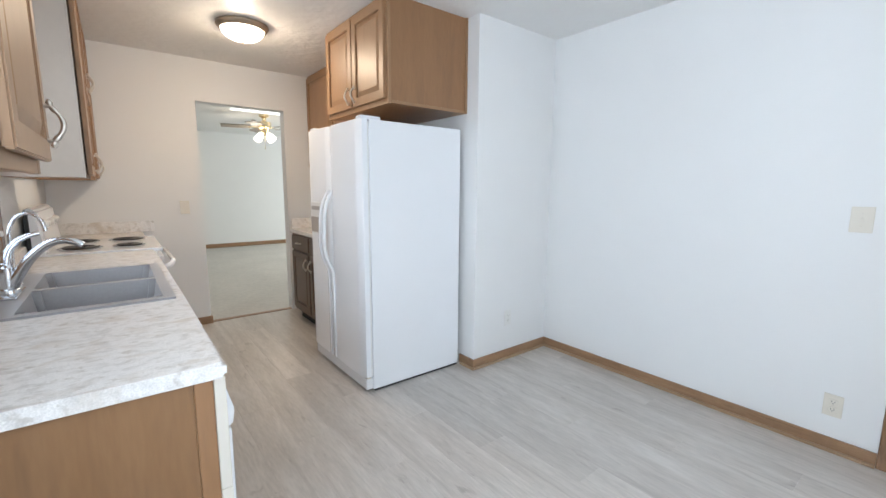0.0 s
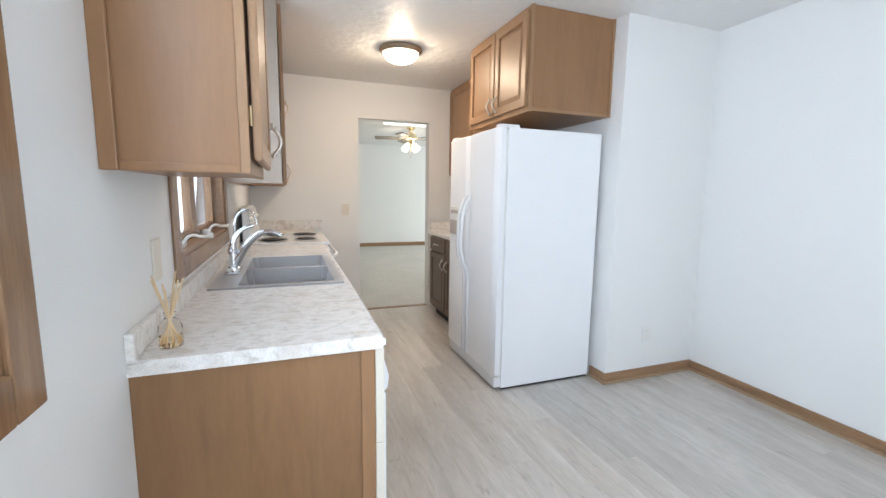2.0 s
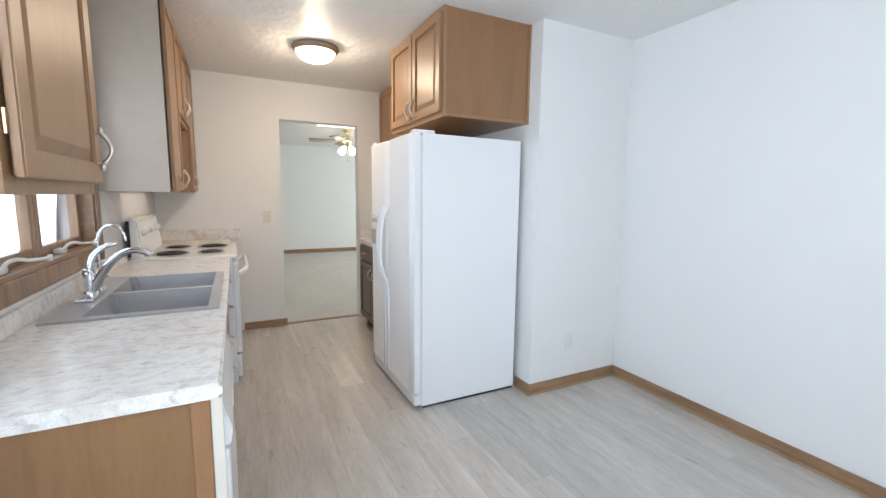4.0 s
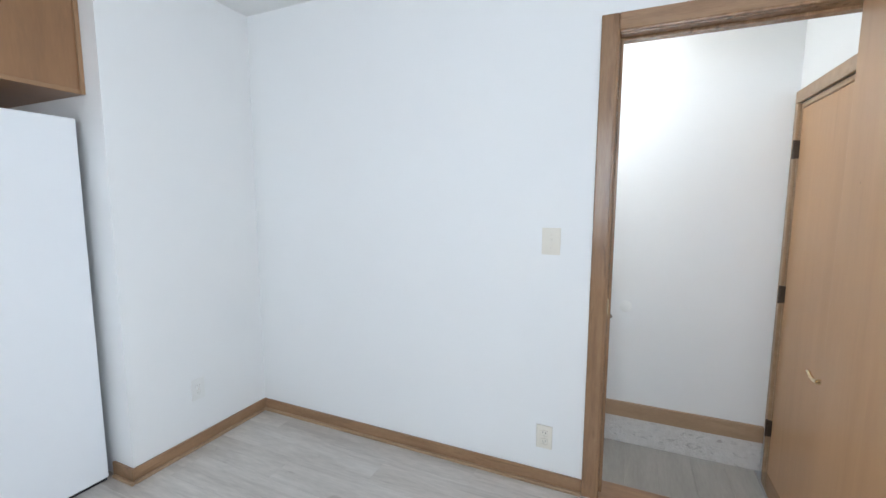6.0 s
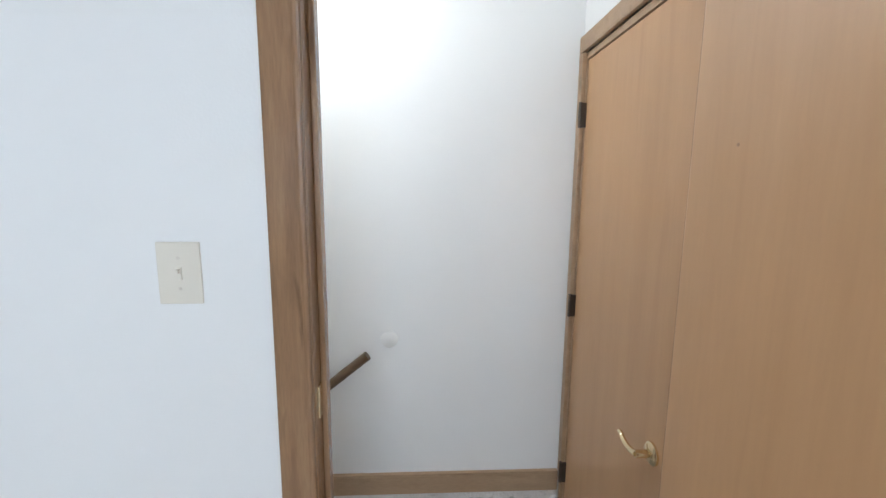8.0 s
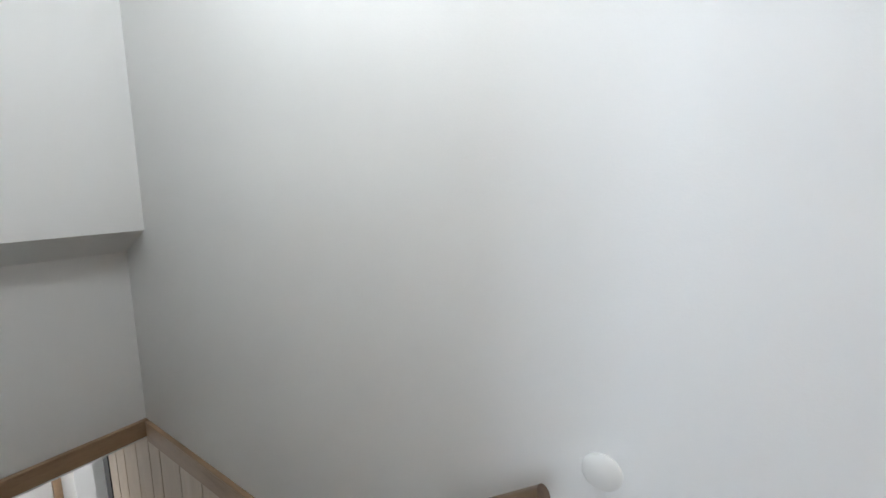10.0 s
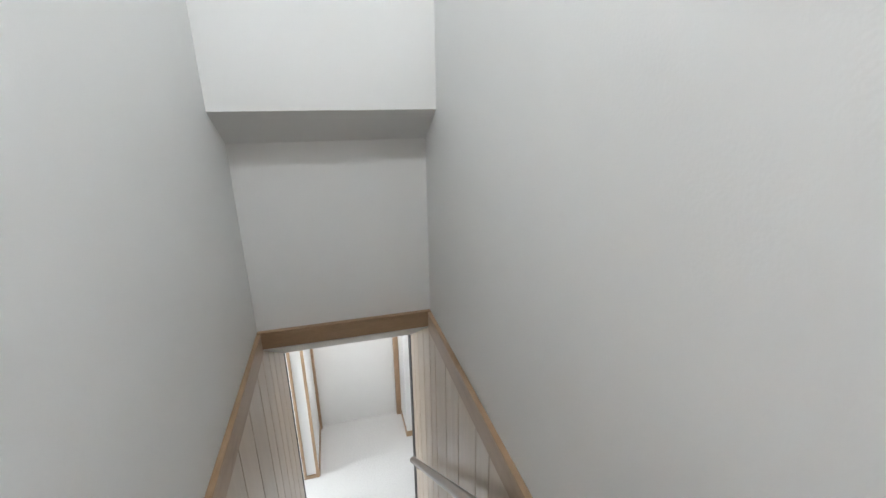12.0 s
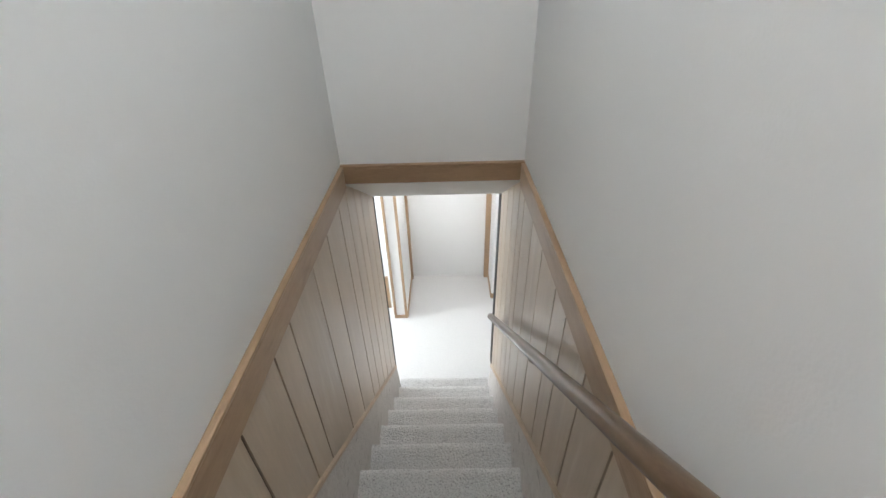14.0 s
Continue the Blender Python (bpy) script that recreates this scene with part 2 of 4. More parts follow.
# ---- mesh helpers ----
def box(bm, x0, x1, y0, y1, z0, z1, bevel=0.0, m=None):
    made = bmesh.ops.create_cube(bm, size=1.0)["verts"]
    for v in made:
        v.co = Vector((x0 + (v.co.x + 0.5) * (x1 - x0), y0 + (v.co.y + 0.5) * (y1 - y0), z0 + (v.co.z + 0.5) * (z1 - z0)))
        if m is not None:
            v.co = m @ v.co
    if bevel:
        es = {e for v in made for e in v.link_edges}
        bmesh.ops.bevel(bm, geom=list(es), offset=bevel, segments=2, profile=0.6, affect="EDGES")


def hexa(bm, p):
    """A solid from eight corners: four of one face, then the four opposite, in step."""
    v = [bm.verts.new(q) for q in p]
    for f in ((0, 1, 2, 3), (7, 6, 5, 4), (0, 4, 5, 1), (1, 5, 6, 2), (2, 6, 7, 3), (3, 7, 4, 0)):
        bm.faces.new([v[i] for i in f])


def lathe(bm, place, profile, seg=28, axis="z"):
    """A turned body from (radius, height) pairs about an axis through place."""
    rings = []
    for r, h in profile:
        ring = []
        for i in range(seg):
            a = 2 * math.pi * i / seg
            c, s = r * math.cos(a), r * math.sin(a)
            q = {"z": (c, s, h), "x": (h, c, s), "y": (s, h, c)}[axis]
            ring.append(bm.verts.new(Vector(place) + Vector(q)))
        rings.append(ring)
    for a, b in zip(rings, rings[1:]):
        for i in range(seg):
            j = (i + 1) % seg
            bm.faces.new((a[i], a[j], b[j], b[i]))
    for ring, flip in ((rings[0], True), (rings[-1], False)):
        bm.faces.new(ring[::-1] if flip else ring)


def tube(bm, pts, r, seg=10, flat=1.0):
    """A rod of radius r (a number, or one for each point) swept along points."""
    pts = [Vector(p) for p in pts]
    rs = r if isinstance(r, (list, tuple)) else [r] * len(pts)
    rings = []
    side = None
    for i, p in enumerate(pts):
        d = (pts[min(i + 1, len(pts) - 1)] - pts[max(i - 1, 0)]).normalized()
        if side is None:
            side = d.cross(Vector((0, 0, 1)) if abs(d.z) < 0.9 else Vector((0, 1, 0))).normalized()
        side = (side - d * side.dot(d)).normalized()
        up = d.cross(side)
        rings.append([bm.verts.new(p + side * (rs[i] * math.cos(2 * math.pi * k / seg)) + up * (rs[i] * flat * math.sin(2 * math.pi * k / seg)))
                      for k in range(seg)])
    for a, b in zip(rings, rings[1:]):
        for i in range(seg):
            j = (i + 1) % seg
            bm.faces.new((a[i], a[j], b[j], b[i]))
    bm.faces.new(rings[0][::-1])
    bm.faces.new(rings[-1])


def bend(a, b, c, n=10):
    """Points of a smooth bend from a to c, pulled towards b."""
    a, b, c = Vector(a), Vector(b), Vector(c)
    return [a * (1 - t) ** 2 + b * 2 * t * (1 - t) + c * t * t for t in (i / n for i in range(n + 1))]


def holed(bm, xs, ys, holes, z0, z1):
    """One plate over a grid of x and y lines, with the named cells left open."""
    low, top = ([[bm.verts.new((x, y, z)) for y in ys] for x in xs] for z in (z0, z1))
    nx, ny = len(xs) - 1, len(ys) - 1
    full = {(i, j) for i in range(nx) for j in range(ny)} - set(holes)
    for i, j in full:
        for g in (low, top):
            bm.faces.new((g[i][j], g[i + 1][j], g[i + 1][j + 1], g[i][j + 1]))
        for di, dj, a, b in ((-1, 0, (i, j), (i, j + 1)), (1, 0, (i + 1, j), (i + 1, j + 1)), (0, -1, (i, j), (i + 1, j)), (0, 1, (i, j + 1), (i + 1, j + 1))):
            if (i + di, j + dj) not in full:
                bm.faces.new((low[a[0]][a[1]], low[b[0]][b[1]], top[b[0]][b[1]], top[a[0]][a[1]]))


ORIGIN = {}


def finish(name, bm, mat, origin, smooth=False):
    bmesh.ops.recalc_face_normals(bm, faces=bm.faces[:])
    bmesh.ops.translate(bm, verts=bm.verts[:], vec=-origin)
    me = bpy.data.meshes.new(name)
    bm.to_mesh(me)
    bm.free()
    me.materials.append(mat)
    if smooth:
        for p in me.polygons:
            p.use_smooth = True
        me.set_sharp_from_angle(angle=radians(40))
    return me


def thing(name, place, label, category, group="", kind=""):
    ob = new(name)
    ob.empty_display_size = 0.1
    ob.location = place
    ORIGIN[ob] = Vector(place)
    return tagged(ob, label, category, group, kind)


def part(name, bm, mat, parent, label="", smooth=False):
    ob = new(name, finish(name, bm, mat, ORIGIN[parent], smooth))
    ob.parent = parent
    ORIGIN[ob] = ORIGIN[parent]
    return tagged(ob, label)


def solid(name, bm, mat, label, category, group="", kind="", smooth=False):
    """A thing of one mesh, with its origin at its base."""
    vs = [v.co for v in bm.verts]
    lo = Vector([min(c[i] for c in vs) for i in range(3)])
    hi = Vector([max(c[i] for c in vs) for i in range(3)])
    base = Vector(((lo.x + hi.x) / 2, (lo.y + hi.y) / 2, lo.z))
    ob = new(name, finish(name, bm, mat, base, smooth))
    ob.location = base
    ORIGIN[ob] = base
    return tagged(ob, label, category, group, kind)


def setting(name, boxes, mat, label="", bevel=0.0):
    bm = bmesh.new()
    for b in boxes:
        box(bm, *b, bevel=bevel)
    ob = new(name, finish(name, bm, mat, Vector((0, 0, 0))))
    ORIGIN[ob] = Vector((0, 0, 0))
    return tagged(ob, label, "", "", "structure")


def one(*b, bevel=0.0):
    bm = bmesh.new()
    box(bm, *b, bevel=bevel)
    return bm


# ---- levels and lines of the plan ----
XL, XR, XS, XF = 0.13, 3.32, 3.44, 4.20      # kitchen walls, stair walls
YB, YJ, YF = -1.0, 3.69, 6.0                 # back wall, jog, far wall
H = 2.44
ZL, ZB = -0.18, -2.311                       # landing, basement floor
RISE, RUN, NOSE0 = 0.1775, 0.221, 1.734      # stair, nosing of the landing
YS, YE, BAND = 3.505, 4.035, 0.088           # wall over the stairs, end of the panelling, top of the oak band
LIV = 11.55


def skirt_z(y):
    return -0.008 - 0.82 * (y - 1.825)


def soffit_z(y):
    return 0.004 if y <= YS else 0.004 - 0.64 * (y - YS)


# ---- kitchen shell ----
setting("wall_west", [(XL - 0.14, XL, YB - 0.12, 0.66, 0, H), (XL - 0.14, XL, 0.66, 2.168, 0, 1.06), (XL - 0.14, XL, 0.66, 2.168, 2.16, H),
                      (XL - 0.14, XL, 2.168, 3.10, 0, H), (XL - 0.14, XL, 3.10, 4.2, 0, 1.07), (XL - 0.14, XL, 3.10, 4.2, 2.05, H),
                      (XL - 0.14, XL, 4.2, YF + 0.12, 0, H)], WALL, "white painted kitchen wall with two windows")
setting("wall_east", [(XR, XS, YB - 0.12, 0.785, -0.2, H), (XR, XS, 0.785, 1.65, 2.05, H), (XR, XS, 1.65, 3.81, -0.2, H), (XR, XS, 3.81, 4.03, -0.2, -0.03)], WALL,
        "white painted wall between kitchen and stairs")
setting("wall_jog", [(2.52, XR, YJ, YF + 0.12, 0, H)], WALL, "white painted jog beside the refrigerator")
setting("wall_north", [(XL, 1.19, YF, YF + 0.12, 0, H), (1.97, 2.52, YF, YF + 0.12, 0, H), (1.19, 1.97, YF, YF + 0.12, 2.075, H)], WALL,
        "white painted wall with a plain opening")
# out of view; the bare opening is added to hold a daylight lamp
setting("wall_south", [(XL - 0.14, 0.8, YB - 0.12, YB, 0, H), (2.6, XR, YB - 0.12, YB, 0, H), (0.8, 2.6, YB - 0.12, YB, 2.2, H), (0.8, 2.6, YB - 0.12, YB, 0, 0.1)], WALL,
        "white painted end wall of the dining area")
setting("ceiling", [(XL - 0.14, XR + 0.06, YB - 0.12, YF + 0.12, H, H + 0.12)], CEIL, "white textured kitchen ceiling")
setting("subfloor", [(XL - 0.14, XR, YB - 0.12, YF + 0.06, -0.028, -0.010)], JOINT, "dark subfloor below the planks")

# ---- living room beyond ----
setting("floor_living", [(-1.0, 6.2, YF + 0.06, LIV + 0.12, -0.028, -0.006)], CARPET_LIV, "beige wall-to-wall carpet")
setting("wall_living_north", [(-1.0, 6.2, LIV, LIV + 0.12, 0, 2.7)], WALL, "white living room wall")
# out-of-view wall; its opening is made up for the added living lamp
setting("wall_living_east", [(6.2, 6.32, YF, 7.8, 0, 2.7), (6.2, 6.32, 10.2, LIV, 0, 2.7), (6.2, 6.32, 7.8, 10.2, 0, 0.6), (6.2, 6.32, 7.8, 10.2, 2.2, 2.7)], WALL)
setting("wall_living_west", [(-1.12, -1.0, YF, LIV, 0, 2.7)], WALL)
setting("wall_living_south", [(-1.12, XL - 0.14, YF, YF + 0.12, 0, 2.7), (XR, 6.32, YF, YF + 0.12, 0, 2.7)], WALL)
setting("ceiling_living", [(-1.12, 6.32, YF + 0.12, LIV + 0.12, H, H + 0.1)], CEIL)
setting("baseboard_living", [(-1.0, 6.2, LIV - 0.014, LIV, 0, 0.085)], OAK_X, "oak baseboard", 0.003)

# ---- landing, stairwell, basement ----
setting("wall_stair_east", [(XF, XF + 0.12, 0.66, 4.03, ZB, H)], WALL, "white stairwell wall")
setting("wall_stair_west", [(XR, XS, 0.66, 4.03, ZB - 0.1, -0.2)], WALL)
setting("wall_landing_south", [(XS, XF, 0.66, 0.78, 1.9, H), (XS, 3.452, 0.66, 0.78, ZL, 1.9)], WALL)
setting("ceiling_landing", [(XR + 0.06, XF + 0.12, 0.66, 3.4, H, H + 0.12)], CEIL)
bm = bmesh.new()
hexa(bm, [(XS, 3.312, H), (XF, 3.312, H), (XF, 3.312, 0.977), (XS, 3.312, 0.977), (XS, 3.62, H), (XF, 3.62, H), (XF, 3.62, 0.800), (XS, 3.62, 0.800)])
ob = new("bulkhead", finish("bulkhead", bm, WALL, Vector()))
tagged(ob, "white painted bulkhead over the stairs", "", "", "structure")
setting("wall_over_stairs", [(XS, XF, YS, 3.62, 0.007, 0.90)], WALL, "white wall above the stair opening")
bm = bmesh.new()
hexa(bm, [(XS, YS - 0.02, soffit_z(YS)), (XF, YS - 0.02, soffit_z(YS)), (XF, YE, soffit_z(YE)), (XS, YE, soffit_z(YE)),
          (XS, YS - 0.02, soffit_z(YS) + 0.002), (XF, YS - 0.02, soffit_z(YS) + 0.002), (XF, YE, soffit_z(YE) + 0.25), (XS, YE, soffit_z(YE) + 0.25)])
ob = new("soffit", finish("soffit", bm, WALL, Vector()))
tagged(ob, "white painted sloping soffit under the floor", "", "", "structure")
ZC = soffit_z(YE)
setting("ceiling_basement", [(2.0, 6.4, YE, 5.80, ZC, ZC + 0.3)], CEIL)
setting("floor_basement", [(2.0, 6.4, 3.2, 5.80, ZB - 0.1, ZB)], CARPET_BRIGHT, "speckled basement carpet, coloured paler for the bright hall light")
setting("wall_basement_north", [(2.0, 6.4, 5.80, 5.92, ZB, ZC)], WALL, "white wall at the end of the basement hall")
setting("wall_basement_west", [(2.0, 2.12, YE, 5.80, ZB, ZC), (2.0, XR, YE - 0.12, YE, ZB, ZC + 0.3)], WALL)
setting("wall_basement_east", [(6.28, 6.4, YE, 5.80, ZB, ZC), (XF + 0.12, 6.4, YE - 0.12, YE, ZB, ZC + 0.3)], WALL)
setting("wall_basement_hall", [(3.30, 3.43, 5.105, 5.80, ZB, ZC), (4.34, 4.46, 5.39, 5.80, ZB, ZC)], WALL,
        "white basement partition walls")

# ---- outdoors ----
bm = bmesh.new()
gx, gy, big = (-1.13, 6.6), (-1.13, 11.7), 400.0
xs, ys = (-big, gx[0], gx[1], big), (-big, gy[0], gy[1], big)
grid = [[bm.verts.new((x, y, -0.35)) for y in ys] for x in xs]
for i in range(3):
    for j in range(3):
        if (i, j) != (1, 1):
            bm.faces.new((grid[i][j], grid[i + 1][j], grid[i + 1][j + 1], grid[i][j + 1]))
GROUND = material("pale_paving", (0.52, 0.51, 0.50), 0.9, (0.42, 0.42, 0.40), 0.6, 0.8, bump=0.3, bump_scale=20)
tagged(new("ground", finish("ground", bm, GROUND, Vector())), "pale paved yard outside the windows", "", "", "structure")

# ---- trim ----
def trim(name, boxes, mat, label, bevel=0.003):
    return setting(name, boxes, mat, label, bevel)


trim("baseboard_east", [(XR - 0.013, XR, 1.705, YJ, 0, 0.072)], OAK_Y, "stained oak baseboard")
trim("shoe_moulding_east", [(XR - 0.030, XR - 0.013, 1.705, YJ - 0.014, 0, 0.016)], OAK_PALE, "pale oak shoe moulding", 0.006)
trim("baseboard_jog", [(2.52, XR - 0.013, YJ - 0.013, YJ, 0, 0.072), (2.507, 2.52, YJ - 0.013, 3.84, 0, 0.072)], OAK_X, "stained oak baseboard")
trim("shoe_moulding_jog", [(2.51, XR - 0.030, YJ - 0.030, YJ - 0.013, 0, 0.016), (2.490, 2.507, YJ - 0.030, 3.82, 0, 0.016)], OAK_PALE, "pale oak shoe moulding", 0.006)
trim("baseboard_north", [(0.80, 1.19, YF - 0.013, YF, 0, 0.072), (1.19, 1.203, YF - 0.013, YF + 0.05, 0, 0.072)], OAK_X, "stained oak baseboard")
trim("baseboard_south", [(XL + 0.01, 0.72, YB, YB + 0.013, 0, 0.072), (2.68, XR, YB, YB + 0.013, 0, 0.072)], OAK_X, "stained oak baseboard")
trim("baseboard_west", [(XL, XL + 0.013, YB + 0.014, 2.55, 0, 0.072)], OAK_Y, "stained oak baseboard")
trim("threshold", [(1.19, 1.97, YF + 0.02, YF + 0.075, -0.006, 0.006)], OAK_X, "worn wooden carpet threshold", 0.002)

# door opening to the stairs: jamb, stop, casing
trim("door_jamb", [(XR - 0.004, XS + 0.004, 1.63, 1.65, ZL, 2.05), (XR - 0.004, XS + 0.004, 0.785, 0.80, ZL, 2.05), (XR - 0.004, XS + 0.004, 0.80, 1.63, 2.03, 2.05),
                   (XR + 0.045, XR + 0.08, 1.618, 1.63, 0, 2.03), (XR + 0.045, XR + 0.08, 0.80, 0.808, 0, 2.03), (XR + 0.045, XR + 0.08, 0.808, 1.618, 2.018, 2.03)], OAK_Z,
     "stained oak door jamb with stop")
for n, b in (("casing_left", (XR - 0.018, XR, 1.636, 1.704, 0, 2.11)), ("casing_right", (XR - 0.018, XR, 0.726, 0.79, 0, 2.11)),
             ("casing_stair_left", (XS, XS + 0.016, 1.636, 1.70, ZL, 2.10))):
    trim(n, [b], OAK_Z, "stained oak door casing", 0.005)
trim("casing_head", [(XR - 0.0185, XR, 0.79, 1.636, 2.036, 2.11)], OAK_Y, "stained oak door head casing", 0.005)
trim("casing_bead", [(XR - 0.024, XR - 0.004, 1.632, 1.644, 0, 2.045), (XR - 0.024, XR - 0.004, 0.7905, 1.632, 2.032, 2.045)], OAK_Z, "rounded inner bead of the casing", 0.005)
trim("sill_step", [(XR, XS + 0.02, 0.80, 1.63, -0.028, 0.002), (XR + 0.10, XS + 0.008, 0.80, 1.63, ZL, -0.028)], OAK_Y, "oak step edge down to the landing", 0.004)
ob = setting("strike_plate", [(XR + 0.012, XR + 0.040, 1.6265, 1.631, 0.86, 0.93)], BRASS, "brass strike plate", 0.001)


def slab_door(name, place, w, h, along, mat, label):
    """A flush slab door, hinged at place; along is +1 or -1 in x. Parts: leaf, hinges, edge strip."""
    d = thing(name, place, label, "door", kind="structure")
    x, y, z = place
    part("leaf", one(min(x, x + along * w), max(x, x + along * w), y - 0.035, y, z, z + h, bevel=0.003), mat, d)
    return d


d1 = slab_door("door_1", (3.300, 0.893, 0.012), 0.80, 2.015, -1, SLAB, "open flush maple-veneer door with brass knob")
bm = bmesh.new()
kx = 3.300 - 0.80 + 0.100
lathe(bm, (kx + 0.015, 0.893, 0.83), [(0.033, 0), (0.033, 0.006), (0.014, 0.012), (0.012, 0.034), (0.022, 0.042), (0.0285, 0.054), (0.027, 0.066), (0.015, 0.072)], 24, "y")
part("knob", bm, BRASS, d1, "polished brass knob", True)
bm = bmesh.new()
lathe(bm, (kx + 0.015, 0.858, 0.83), [(0.033, 0), (0.033, -0.006), (0.014, -0.012), (0.012, -0.034), (0.022, -0.042), (0.0285, -0.054), (0.015, -0.066)], 24, "y")
part("knob", bm, BRASS, d1, "polished brass knob", True)
for x, z in ((2.72, 1.36), (2.80, 1.12), (2.66, 0.98), (3.18, 1.42)):
    bm = bmesh.new()
    lathe(bm, (x, 0.8922, z), [(0.004, 0), (0.003, 0.0012)], 9, "y")
    part("blemish", bm, OAK_Y, d1, "small dark knot in the veneer")

# outside door on the landing
d2 = slab_door("door_2", (4.152, 0.776, ZL + 0.012), 0.696, 2.0, -1, SLAB, "closed flush maple-veneer outside door with lever")
for z in (0.103, 0.865, 1.628):
    bm = bmesh.new()
    tube(bm, [(4.152, 0.7985, z - 0.048), (4.152, 0.7985, z + 0.048)], 0.0065)
    box(bm, 4.145, 4.1535, 0.776, 0.797, z - 0.046, z + 0.046)
    part("hinge", bm, HINGE, d2, "dark worn butt hinge")
bm = bmesh.new()
LX, LZ = 3.525, 0.625
lathe(bm, (LX, 0.776, LZ), [(0.032, 0), (0.032, 0.006), (0.024, 0.012), (0.011, 0.014), (0.011, 0.05)], 24, "y")
tube(bm, bend((LX, 0.822, LZ), (LX + 0.04, 0.826, LZ - 0.012), (LX + 0.072, 0.826, LZ + 0.004)) + bend((LX + 0.075, 0.826, LZ + 0.006), (LX + 0.085, 0.826, LZ + 0.014), (LX + 0.095, 0.826, LZ + 0.010), 6),
     [0.009 - 0.0002 * i for i in range(18)])
part("lever_handle", bm, BRASS, d2, "curved brass lever handle", True)
trim("outside_door_casing", [(4.157, XF - 0.002, 0.78, 0.797, BAND, 1.862), (4.157, XF - 0.025, 0.78, 0.797, ZL, BAND),
                             (3.458, XF - 0.002, 0.78, 0.797, 1.864, 1.925), (3.45, 4.168, 0.745, 0.7795, 1.836, 1.862), (4.154, 4.17, 0.745, 0.7795, ZL, 1.836)], OAK_PALE,
     "oak casing round the outside door", 0.004)
# unseen dark sheet added behind the outside door to blacken its gaps
setting("wall_landing_outer", [(XS, XF, 0.62, 0.66, ZL, 1.92)], DARK)
trim("door_sill", [(3.46, 4.154, 0.775, 0.835, ZL, ZL + 0.02)], CHROME, "grey metal door threshold", 0.004)

# landing: planks on a base, carpet upstand, level oak band
setting("floor_landing", [(XS, XF, 0.78, 1.655, ZL - 0.12, ZL - 0.006)], JOINT, "landing floor base")
trim("landing_edge", [(XS + 0.02, XF - 0.022, 1.634, 1.654, ZL - 0.02, ZL + 0.004)], DARK, "dark metal stair edging", 0.003)
BB = BAND - 0.098
trim("band_east", [(XF - 0.018, XF, 0.798, YS - 0.03, BB, BAND - 0.012)], OAK_PALE, "level oak band along the landing and stairwell", 0.003)
trim("band_cap_east", [(XF - 0.0195, XF, 0.798, YS - 0.03, BAND - 0.012, BAND)], OAK_PALE, "rounded top of the oak band", 0.005)
trim("band_west", [(XS, XS + 0.018, 1.70, YS - 0.03, BB, BAND - 0.012)], OAK_PALE, "level oak band along the stairwell", 0.003)
trim("band_cap_west", [(XS, XS + 0.0195, 1.70, YS - 0.03, BAND - 0.012, BAND)], OAK_PALE, "rounded top of the oak band", 0.005)
trim("stair_header", [(XS, XF, YS - 0.022, YS - 0.0005, 0.007, BAND - 0.012), (XS, XF, YS - 0.0235, YS - 0.0005, BAND - 0.012, BAND)], OAK_HEAD, "oak header over the stair opening", 0.004)
setting("carpet_upstand", [(XF - 0.014, XF, 0.798, 1.654, ZL - 0.006, BB)], UPSTAND, "pale matted carpet turned up the wall", 0.004)


# ---- stairs ----
stairs = thing("staircase", (3.82, 2.7, ZB), "straight carpeted basement stairs between panelled walls", "stairs", kind="structure")
for k in range(12):
    z = ZL - RISE * k
    y1 = NOSE0 + RUN * k                      # nosing
    y0 = y1 - RUN - 0.03 if k else 1.654
    bm = bmesh.new()
    prof = [(y0, z - 0.006), (y1 - 0.06, z - 0.004), (y1 - 0.034, z + 0.003), (y1 - 0.012, z + 0.005), (y1 + 0.008, z - 0.001), (y1 + 0.018, z - 0.016), (y1 + 0.012, z - 0.032), (y1 - 0.012, z - 0.042), (y1 - 0.018, z - RISE), (y0, z - RISE)]
    n = 28
    cols = []
    for i in range(n + 1):
        x = XS + 0.016 + (XF - XS - 0.032) * i / n
        cols.append([bm.verts.new((x, y + 0.005 * noise.noise((x * 9, y * 9, k)), zz + 0.005 * noise.noise((x * 11, zz * 7, k + 5)))) for y, zz in prof])
    for a, b in zip(cols, cols[1:]):
        for i in range(len(prof)):
            j = (i + 1) % len(prof)
            bm.faces.new((a[i], b[i], b[j], a[j]))
    bm.faces.new(cols[0])
    bm.faces.new(cols[-1][::-1])
    part("step", bm, CARPET, stairs, "", True)
